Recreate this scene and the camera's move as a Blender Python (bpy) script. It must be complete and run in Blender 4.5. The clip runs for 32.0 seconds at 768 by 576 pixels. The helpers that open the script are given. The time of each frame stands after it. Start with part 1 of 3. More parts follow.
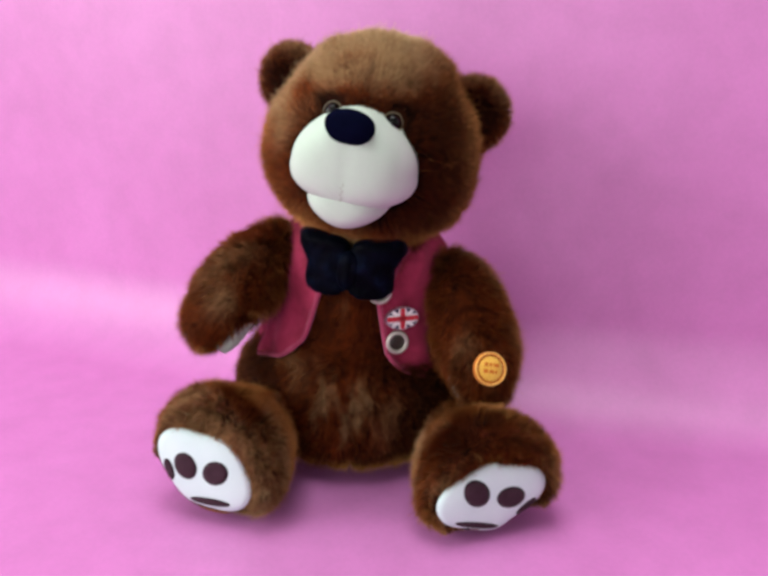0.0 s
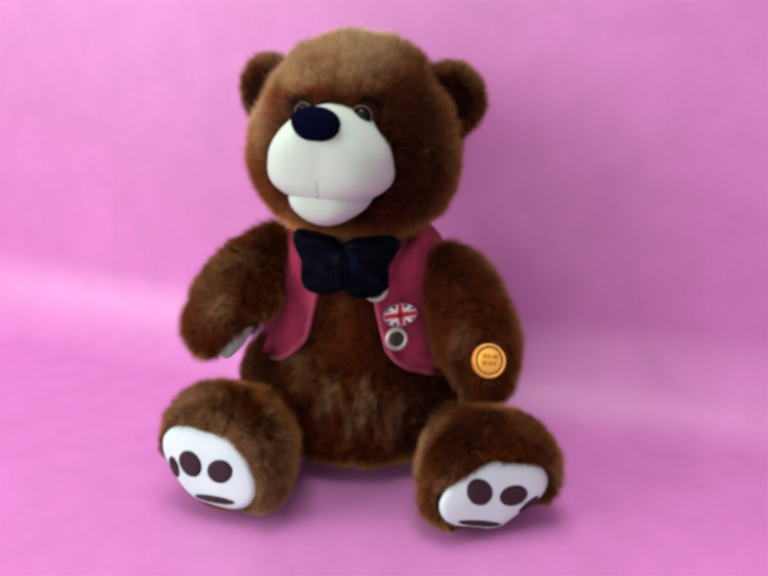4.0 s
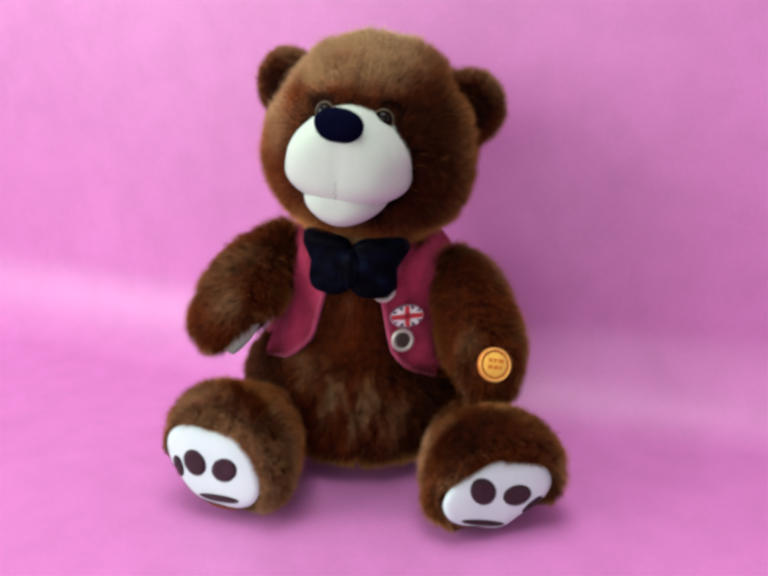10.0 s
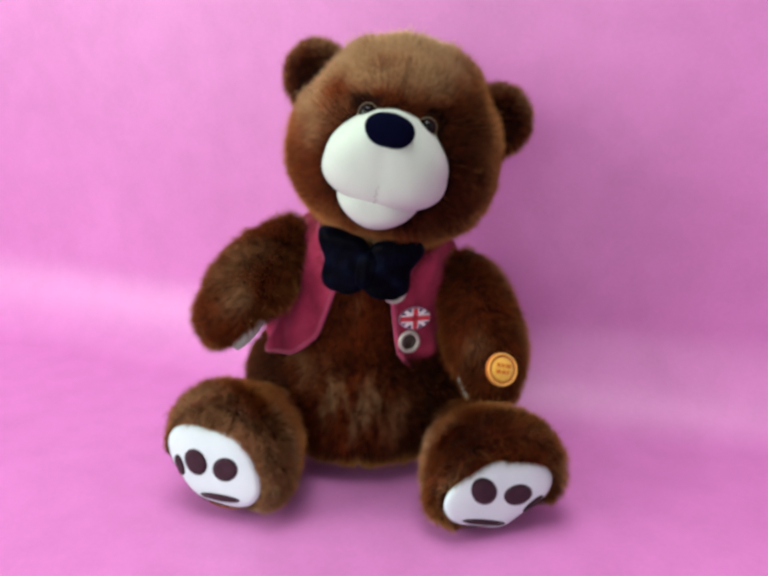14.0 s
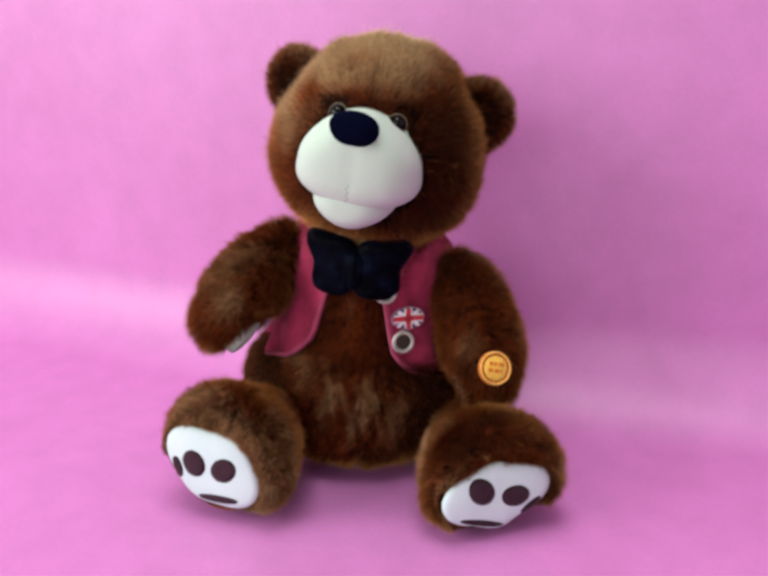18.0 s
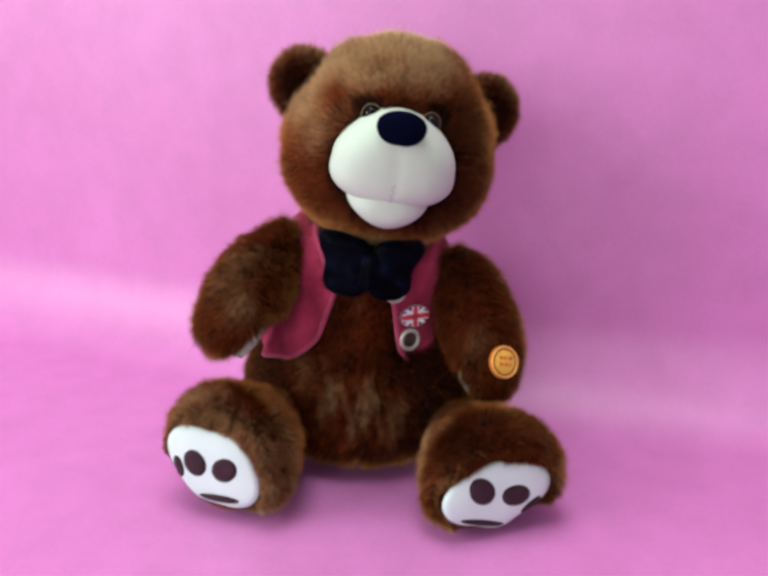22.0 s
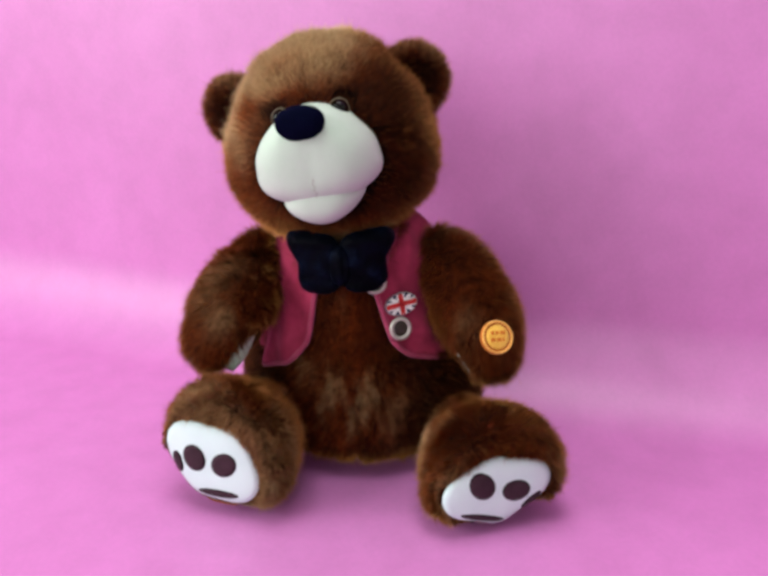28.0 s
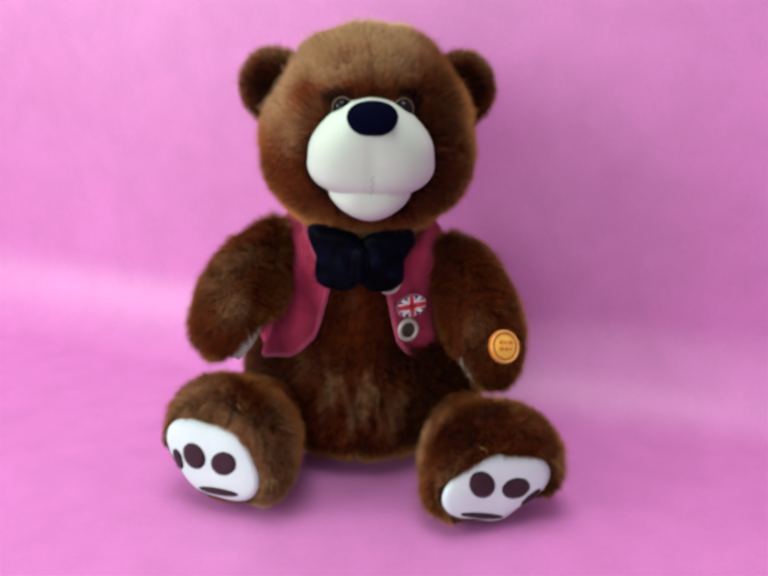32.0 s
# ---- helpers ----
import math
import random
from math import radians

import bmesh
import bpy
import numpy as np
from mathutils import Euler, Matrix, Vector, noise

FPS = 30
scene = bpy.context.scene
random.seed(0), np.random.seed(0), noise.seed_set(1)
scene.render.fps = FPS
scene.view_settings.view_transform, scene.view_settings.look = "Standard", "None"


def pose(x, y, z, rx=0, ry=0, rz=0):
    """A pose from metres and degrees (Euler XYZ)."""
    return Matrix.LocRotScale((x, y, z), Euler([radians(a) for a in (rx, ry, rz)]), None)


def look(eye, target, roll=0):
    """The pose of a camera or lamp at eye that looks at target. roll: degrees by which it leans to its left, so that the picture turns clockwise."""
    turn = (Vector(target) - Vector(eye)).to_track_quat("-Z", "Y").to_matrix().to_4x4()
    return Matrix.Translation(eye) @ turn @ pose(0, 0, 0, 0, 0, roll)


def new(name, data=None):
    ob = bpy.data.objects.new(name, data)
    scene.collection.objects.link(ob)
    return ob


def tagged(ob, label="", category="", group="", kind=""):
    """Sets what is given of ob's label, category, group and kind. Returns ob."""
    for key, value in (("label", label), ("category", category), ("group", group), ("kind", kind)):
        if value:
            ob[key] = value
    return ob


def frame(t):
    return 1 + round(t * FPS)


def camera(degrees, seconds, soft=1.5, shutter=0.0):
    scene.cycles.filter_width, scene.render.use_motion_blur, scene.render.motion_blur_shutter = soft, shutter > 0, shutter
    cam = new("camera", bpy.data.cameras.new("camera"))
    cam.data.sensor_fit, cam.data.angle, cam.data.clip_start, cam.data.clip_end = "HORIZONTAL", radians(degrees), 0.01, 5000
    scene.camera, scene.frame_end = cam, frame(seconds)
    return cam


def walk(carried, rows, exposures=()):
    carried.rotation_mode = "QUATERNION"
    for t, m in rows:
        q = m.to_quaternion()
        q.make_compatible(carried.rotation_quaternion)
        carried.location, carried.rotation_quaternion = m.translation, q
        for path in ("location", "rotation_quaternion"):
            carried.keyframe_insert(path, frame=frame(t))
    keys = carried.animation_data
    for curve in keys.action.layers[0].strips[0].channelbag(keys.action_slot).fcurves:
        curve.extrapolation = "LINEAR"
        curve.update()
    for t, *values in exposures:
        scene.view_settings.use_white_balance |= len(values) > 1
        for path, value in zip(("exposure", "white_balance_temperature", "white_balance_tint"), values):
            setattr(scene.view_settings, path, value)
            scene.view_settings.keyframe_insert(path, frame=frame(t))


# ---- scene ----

# ---- camera: hand-held, half a metre from the toy ----
EYE = Vector((0.0, -0.47, 0.277))
DIP = 18.0  # degrees below level
cam = camera(50.0, 32.0, soft=3.4)
DRIFT = (  # seconds, pan and tilt in degrees, step back in millimetres
    (0.0, 0.470, -0.113, -4.1),
    (0.5, 0.488, -0.082, -3.4),
    (1.0, 0.364, -0.114, -2.7),
    (1.5, 0.138, -0.165, -2.4),
    (2.0, 0.237, -0.210, -2.0),
    (2.5, 0.383, -0.170, -1.6),
    (3.0, 0.214, -0.180, -1.3),
    (3.5, 0.241, -0.057, -1.3),
    (5.5, 0.002, -0.170, -0.5),
    (6.0, 0.075, -0.161, -0.3),
    (6.5, 0.075, -0.118, -0.1),
    (7.0, 0.063, -0.132, -0.0),
    (7.5, 0.022, -0.010, -0.0),
    (8.0, 0.033, -0.037, 0.1),
    (8.5, 0.091, -0.065, 0.2),
    (9.0, -0.007, -0.141, 0.2),
    (9.5, -0.035, -0.085, 0.0),
    (10.0, -0.096, -0.056, -0.2),
    (10.5, -0.051, -0.017, -0.2),
    (11.0, -0.149, -0.081, -0.2),
    (11.5, -0.138, -0.058, -0.1),
    (12.0, -0.151, -0.114, 0.1),
    (12.5, -0.079, -0.218, 0.4),
    (13.0, -0.161, -0.149, 0.5),
    (13.5, -0.203, -0.046, 0.2),
    (14.0, -0.164, -0.027, 0.0),
    (14.5, -0.080, 0.038, -0.0),
    (16.5, 0.013, 0.035, 1.1),
    (17.0, 0.012, 0.039, 1.0),
    (17.5, -0.072, -0.072, 0.9),
    (18.0, -0.002, -0.120, 0.9),
    (18.5, 0.054, -0.208, 1.0),
    (19.0, -0.003, -0.318, 0.9),
    (19.5, -0.143, -0.280, 0.7),
    (20.0, -0.203, -0.122, 0.8),
    (20.5, -0.171, -0.121, 1.3),
    (21.0, -0.083, -0.221, 1.8),
    (21.5, -0.011, -0.212, 2.0),
    (22.0, -0.051, -0.119, 1.7),
    (22.5, -0.012, -0.048, 1.3),
    (23.0, 0.076, 0.135, 1.1),
    (23.5, 0.062, 0.139, 0.9),
    (24.0, 0.004, 0.147, 1.0),
    (24.5, 0.105, 0.089, 1.4),
    (25.0, -0.063, 0.066, 1.7),
    (25.5, -0.146, 0.101, 1.8),
    (27.5, -0.143, 0.301, -0.1),
    (28.0, -0.043, 0.265, -0.1),
    (28.5, -0.028, 0.320, -0.3),
    (29.0, -0.199, 0.324, -0.6),
    (29.5, -0.215, 0.487, -0.6),
    (30.0, -0.183, 0.411, -0.5),
    (30.5, -0.071, 0.474, -0.5),
    (31.0, -0.044, 0.407, -0.4),
    (31.5, 0.003, 0.440, -0.1),
    (32.0, -0.023, 0.386, -0.0),
)


def camera_rows():
    back = Vector((0, -math.cos(radians(DIP)), math.sin(radians(DIP))))
    rows = []
    for t, pan, tilt, mm in DRIFT:
        e = EYE + back * (mm / 1000)
        rows.append((t, pose(e.x, e.y, e.z, 90 - DIP - tilt, 0, -pan)))
    return rows


walk(cam, camera_rows())

# ---- light: one window to the side, an added fill behind the camera, and a ceiling light ----
world = bpy.data.worlds.new("world")
scene.world = world
world.use_nodes = True
world.node_tree.nodes["Background"].inputs[0].default_value = (0.8, 0.85, 1.0, 1)
world.node_tree.nodes["Background"].inputs[1].default_value = 0.3


def area_lamp(name, eye, target, sx, sy, watts, colour):
    data = bpy.data.lights.new(name, "AREA")
    data.shape, data.size, data.size_y = "RECTANGLE", sx, sy
    data.energy, data.color = watts, colour
    ob = new(name, data)
    ob.matrix_world = look(eye, target)
    return ob


# soft fill added behind the camera to lighten the shadows, with no known source
area_lamp("south_fill_light", (-0.85, -2.86, 0.95), (-0.85, 0.0, 0.95), 1.5, 1.1, 24, (0.95, 1.0, 0.93))
area_lamp("west_window_light", (-1.56, -0.70, 0.85), (0.0, -0.70, 0.85), 1.2, 1.0, 36, (0.95, 1.0, 0.93))
area_lamp("ceiling_lamp_light", (-0.10, -0.12, 2.30), (-0.10, -0.12, 0.0), 1.1, 1.1, 32, (0.95, 1.0, 0.95))
scene.view_settings.exposure = -0.10


# ---- materials ----
def material(name, rough=0.7, metal=0.0):
    m = bpy.data.materials.new(name)
    m.use_nodes = True
    b = m.node_tree.nodes["Principled BSDF"]
    b.inputs["Roughness"].default_value = rough
    b.inputs["Metallic"].default_value = metal
    return m, m.node_tree.nodes, m.node_tree.links, b


def noise_node(n, l, scale, detail=3.0, stretch=None):
    c = n.new("ShaderNodeTexCoord")
    k = n.new("ShaderNodeTexNoise")
    k.inputs["Scale"].default_value = scale
    k.inputs["Detail"].default_value = detail
    if stretch:
        mp = n.new("ShaderNodeMapping")
        mp.inputs["Scale"].default_value = stretch
        mp.inputs["Location"].default_value = (0.37, 0.21, 0.13)
        l.new(c.outputs["Object"], mp.inputs["Vector"])
        l.new(mp.outputs["Vector"], k.inputs["Vector"])
    else:
        l.new(c.outputs["Object"], k.inputs["Vector"])
    return k.outputs["Fac"]


def ramp(n, l, fac, stops):
    r = n.new("ShaderNodeValToRGB")
    while len(r.color_ramp.elements) < len(stops):
        r.color_ramp.elements.new(0.5)
    for e, (p, c) in zip(r.color_ramp.elements, stops):
        e.position, e.color = p, (*c, 1)
    l.new(fac, r.inputs["Fac"])
    return r.outputs["Color"]


def mix(n, l, fac, a, b, how="MIX"):
    m = n.new("ShaderNodeMix")
    m.data_type, m.blend_type = "RGBA", how
    for sock, v in ((m.inputs[0], fac), (m.inputs[6], a), (m.inputs[7], b)):
        if isinstance(v, (int, float)):
            sock.default_value = v
        elif isinstance(v, tuple):
            sock.default_value = (*v, 1)
        else:
            l.new(v, sock)
    return m.outputs[2]


def bump(n, l, b, fac, strength, distance):
    k = n.new("ShaderNodeBump")
    k.inputs["Strength"].default_value = strength
    k.inputs["Distance"].default_value = distance
    l.new(fac, k.inputs["Height"])
    l.new(k.outputs["Normal"], b.inputs["Normal"])


def cloth(name, dark, light, scale=60, rough=0.85, sheen=0.3, grain=900, relief=0.0004, coarse=0.5, gloss=0.2, smudge=0.0):
    """Woven or brushed cloth: two tones over large patches, fine grain and relief."""
    m, n, l, b = material(name, rough)
    big = ramp(n, l, noise_node(n, l, scale, 4), ((0.5 - coarse / 2, dark), (0.5 + coarse / 2, light)))
    fine = noise_node(n, l, grain, 2)
    shade = ramp(n, l, fine, ((0.3, (0.95, 0.95, 0.95)), (0.7, (1.0, 1.0, 1.0))))
    tone = mix(n, l, 1.0, big, shade, "MULTIPLY")
    if smudge:
        k = 1 - smudge
        rub = ramp(n, l, noise_node(n, l, 38, 5), ((0.35, (k, k, k)), (0.62, (1.0, 1.0, 1.0))))
        tone = mix(n, l, 1.0, tone, rub, "MULTIPLY")
    l.new(tone, b.inputs["Base Color"])
    b.inputs["Sheen Weight"].default_value = sheen
    b.inputs["Specular IOR Level"].default_value = gloss
    b.inputs["Sheen Roughness"].default_value = 0.5
    bump(n, l, b, fine, 0.4, relief)
    return m


def fur_material():
    m, n, l, b = material("brown_plush", 0.75)
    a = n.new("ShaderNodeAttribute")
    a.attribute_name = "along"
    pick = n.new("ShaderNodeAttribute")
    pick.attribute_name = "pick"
    # tips are lighter fur; near-black roots also stand in for shade deep in the pile
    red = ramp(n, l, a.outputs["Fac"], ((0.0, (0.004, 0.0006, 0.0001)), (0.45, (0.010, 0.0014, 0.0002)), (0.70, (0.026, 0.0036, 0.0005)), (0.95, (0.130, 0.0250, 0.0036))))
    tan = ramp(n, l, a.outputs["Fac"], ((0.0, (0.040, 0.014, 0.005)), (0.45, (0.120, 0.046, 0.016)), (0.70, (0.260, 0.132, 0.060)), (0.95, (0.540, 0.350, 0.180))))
    patch = noise_node(n, l, 24, 7, (1.0, 1.0, 0.45))
    blot = n.new("ShaderNodeMapRange")
    blot.inputs["From Min"].default_value, blot.inputs["From Max"].default_value = 0.55, 0.83
    tone_attr = n.new("ShaderNodeAttribute")
    tone_attr.attribute_name = "frost_shade"
    both = n.new("ShaderNodeMath")
    both.operation = "MULTIPLY_ADD"
    both.inputs[1].default_value = 0.40
    l.new(tone_attr.outputs["Fac"], both.inputs[0])
    l.new(patch, both.inputs[2])
    l.new(both.outputs[0], blot.inputs["Value"])
    # low values darken the red hairs as painted shade, high ones brighten them
    shade_gain = n.new("ShaderNodeMapRange")
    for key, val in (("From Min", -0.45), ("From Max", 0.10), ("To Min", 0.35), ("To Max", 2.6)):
        shade_gain.inputs[key].default_value = val
    l.new(tone_attr.outputs["Fac"], shade_gain.inputs["Value"])
    rich = mix(n, l, 1.0, red, shade_gain.outputs["Result"], "MULTIPLY")
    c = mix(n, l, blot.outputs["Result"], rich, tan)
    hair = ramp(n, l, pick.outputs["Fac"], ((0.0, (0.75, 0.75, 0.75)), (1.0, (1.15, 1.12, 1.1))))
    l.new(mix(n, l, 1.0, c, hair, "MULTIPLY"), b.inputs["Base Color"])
    b.inputs["Sheen Weight"].default_value = 1.0
    b.inputs["Sheen Roughness"].default_value = 0.31
    b.inputs["Specular IOR Level"].default_value = 0.08
    l.new(mix(n, l, blot.outputs["Result"], (0.80, 0.34, 0.115), (0.90, 0.66, 0.38)), b.inputs["Sheen Tint"])
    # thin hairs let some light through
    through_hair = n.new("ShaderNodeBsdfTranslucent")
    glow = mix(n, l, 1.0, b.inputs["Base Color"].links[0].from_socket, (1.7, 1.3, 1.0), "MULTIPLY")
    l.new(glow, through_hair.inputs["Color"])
    blend = n.new("ShaderNodeMixShader")
    blend.inputs[0].default_value = 0.15
    l.new(b.outputs[0], blend.inputs[1])
    l.new(through_hair.outputs[0], blend.inputs[2])
    l.new(blend.outputs[0], n["Material Output"].inputs[0])
    return m


def crushed_velvet():
    """Navy-black velvet, crumpled, with blue glints painted into the colour by the nap noise."""
    m, n, l, b = material("black_blue_velvet", 0.55)
    nap = noise_node(n, l, 95, 4)
    l.new(ramp(n, l, nap, ((0.42, (0.0004, 0.0006, 0.0022)), (0.60, (0.0010, 0.0018, 0.0065)), (0.74, (0.0030, 0.0065, 0.0190)))), b.inputs["Base Color"])
    b.inputs["Specular IOR Level"].default_value = 0.03
    b.inputs["Sheen Weight"].default_value = 0.05
    b.inputs["Sheen Roughness"].default_value = 0.35
    b.inputs["Sheen Tint"].default_value = (0.10, 0.20, 0.50, 1)
    bump(n, l, b, nap, 0.9, 0.003)
    return m


FUR = fur_material()
WHITE_PLUSH = cloth("cream_velour", (0.47, 0.57, 0.49), (0.52, 0.62, 0.54), 40, 0.9, 0.05, 1500, 0.0003)
SOLE_CLOTH = cloth("white_velour", (0.58, 0.72, 0.73), (0.65, 0.78, 0.79), 50, 0.95, 0.15, 1500, 0.0003, 0.5, 0.05)
PAD_CLOTH = cloth("brown_embroidery", (0.030, 0.011, 0.019), (0.048, 0.020, 0.031), 200, 0.85, 0.03, 2500, 0.0003)
NOSE_VELVET = cloth("navy_velvet", (0.0010, 0.0013, 0.0075), (0.0022, 0.003, 0.015), 90, 0.9, 0.0, 2500, 0.0004, 0.5, 0.015)
BOW_VELVET = crushed_velvet()
VEST_VELVET = cloth("rose_velvet", (0.165, 0.008, 0.030), (0.430, 0.038, 0.105), 55, 0.85, 0.06, 1800, 0.0004)
EDGE_THREAD = cloth("dark_thread", (0.012, 0.006, 0.010), (0.022, 0.011, 0.018), 300, 0.8, 0.1)
VEST_EDGE = cloth("rose_velvet_edge", (0.27, 0.026, 0.075), (0.38, 0.052, 0.12), 90, 0.85, 0.2, 1800, 0.0004)
STITCH = cloth("tan_stitch_thread", (0.22, 0.19, 0.15), (0.32, 0.28, 0.23), 300, 0.85, 0.1)
ORANGE = cloth("orange_embroidery", (0.50, 0.12, 0.008), (0.66, 0.19, 0.015), 300, 0.6, 0.2, 3000, 0.0003)
BURNT = cloth("burnt_orange_embroidery", (0.42, 0.10, 0.006), (0.54, 0.14, 0.010), 300, 0.6, 0.2, 3000, 0.0003)
YELLOW = cloth("yellow_embroidery", (0.70, 0.38, 0.05), (0.84, 0.50, 0.09), 300, 0.6, 0.2, 3000, 0.0003)
RIM_CREAM = cloth("cream_thread", (0.66, 0.30, 0.05), (0.80, 0.42, 0.10), 300, 0.7, 0.2)
BACKDROP = cloth("pink_backdrop_sheet", (0.575, 0.168, 0.480), (0.650, 0.208, 0.555), 7, 0.55, 0.0, 350, 0.0002, 0.6, 1.0, 0.07)
WALL_PAINT = cloth("pale_wall_paint", (0.68, 0.67, 0.66), (0.74, 0.73, 0.72), 3, 0.85, 0.0, 120, 0.0005)
FLOOR_COVER = cloth("grey_floor_cover", (0.16, 0.15, 0.14), (0.22, 0.21, 0.19), 8, 0.6, 0.0, 150, 0.0005)


def plain(name, colour, rough, metal=0.0, coat=0.0, gloss=0.5):
    m, n, l, b = material(name, rough, metal)
    tone = ramp(n, l, noise_node(n, l, 250, 2), ((0.3, tuple(c * 0.85 for c in colour)), (0.7, colour)))
    l.new(tone, b.inputs["Base Color"])
    b.inputs["Coat Weight"].default_value = coat
    b.inputs["Specular IOR Level"].default_value = gloss
    b.inputs["Coat Roughness"].default_value = 0.05
    return m


BUTTON_BROWN = plain("dark_brown_plastic", (0.030, 0.020, 0.014), 0.35)
BUTTON_RIM = plain("worn_silver_rim", (0.50, 0.47, 0.43), 0.45, 0.4)
EYE_AMBER = plain("amber_eye_plastic", (0.004, 0.002, 0.0010), 0.04, 0.0, 0.0, 0.06)
EYE_BLACK = plain("black_eye_plastic", (0.002, 0.002, 0.002), 0.03, 0.0, 0.0, 0.2)
EYE_RIM = plain("pale_amber_rim", (0.12, 0.085, 0.046), 0.4)
ENAMEL_BLUE = plain("navy_enamel", (0.012, 0.016, 0.06), 0.25, 0.0, 0.6)
ENAMEL_WHITE = plain("white_enamel", (0.80, 0.80, 0.80), 0.25, 0.0, 0.6)
ENAMEL_RED = plain("red_enamel", (0.52, 0.020, 0.022), 0.25, 0.0, 0.6)
PIN_METAL = plain("silver_pin_metal", (0.6, 0.6, 0.6), 0.3, 1.0)


# ---- mesh helpers ----
RNG = np.random.default_rng(7)


def mesh_of(name, V, F, mat, smooth=True):
    me = bpy.data.meshes.new(name)
    me.from_pydata([tuple(v) for v in V], [], [tuple(f) for f in F])
    me.materials.append(mat)
    if smooth:
        me.shade_smooth()
    return me


def place(ob, parent, m=None):
    ob.parent = parent
    if m is not None:
        ob.matrix_basis = m
    return ob


def part(name, V, F, mat, parent, label="", m=None, smooth=True):
    ob = place(new(name, mesh_of(name, V, F, mat, smooth)), parent, m)
    return tagged(ob, label) if label else ob


def ball_grid(nu=40, nv=26):
    """Unit directions on a sphere, z as the axis, and the faces between them."""
    D, F = [(0, 0, -1)], []
    for j in range(1, nv):
        a = -math.pi / 2 + math.pi * j / nv
        for i in range(nu):
            b = 2 * math.pi * i / nu
            D.append((math.cos(a) * math.cos(b), math.cos(a) * math.sin(b), math.sin(a)))
    D.append((0, 0, 1))
    for i in range(nu):
        F.append((0, 1 + (i + 1) % nu, 1 + i))
        k = 1 + (nv - 2) * nu
        F.append((k + i, k + (i + 1) % nu, len(D) - 1))
    for j in range(nv - 2):
        for i in range(nu):
            p, q = 1 + j * nu + i, 1 + j * nu + (i + 1) % nu
            F.append((p, q, q + nu, p + nu))
    return np.array(D, float), F


def ball(c, r, shape=None, nu=40, nv=26):
    D, F = ball_grid(nu, nv)
    P = D * np.array(r)
    if shape is not None:
        P = shape(D, P)
    return P + np.array(c), F


def limb(path, radii, nu=32, nv=30, blunt=0.62, squash=1.0):
    """A stuffed limb along a bent path, with rounded ends."""
    D, F = ball_grid(nu, nv)
    A = np.array(path, float)
    s = (D[:, 2] + 1) / 2
    def quad(t, a):
        t = t[:, None]
        return (1 - t) ** 2 * a[0] + 2 * t * (1 - t) * a[1] + t ** 2 * a[2]
    P = quad(s, A)
    T = quad(np.clip(s + 0.01, 0, 1.01), A) - quad(np.clip(s - 0.01, -0.01, 1), A)
    T /= np.linalg.norm(T, axis=1)[:, None]
    side = np.cross(T, np.array([0, 0, 1.0]))
    side /= np.linalg.norm(side, axis=1)[:, None]
    up = np.cross(side, T)
    rad = np.interp(s, np.linspace(0, 1, len(radii)), radii)
    rim = np.hypot(D[:, 0], D[:, 1])
    k = rad * rim ** blunt / np.maximum(rim, 1e-6)
    P = P + side * (k * D[:, 0])[:, None] + up * (k * D[:, 1] * squash)[:, None]
    return P, [f[::-1] for f in F]


def normals_of(V, T):
    n = np.cross(V[T[:, 1]] - V[T[:, 0]], V[T[:, 2]] - V[T[:, 0]])
    out = np.zeros_like(V)
    for k in range(3):
        np.add.at(out, T[:, k], n)
    return out / np.maximum(np.linalg.norm(out, axis=1), 1e-12)[:, None], np.linalg.norm(n, axis=1) / 2


def swirl(P, size):
    """A smooth field of leaning directions, as a brushed pile has."""
    k = 2 * math.pi / size
    a, b, c = P[:, 0] * k, P[:, 1] * k, P[:, 2] * k
    return np.stack([np.sin(b + 1.3 * c) + np.sin(0.6 * a - c), np.sin(c + 1.1 * a + 1) + np.sin(0.7 * b + a), np.sin(a - 0.9 * b + 2) + np.sin(0.8 * c + b)], 1) / 2


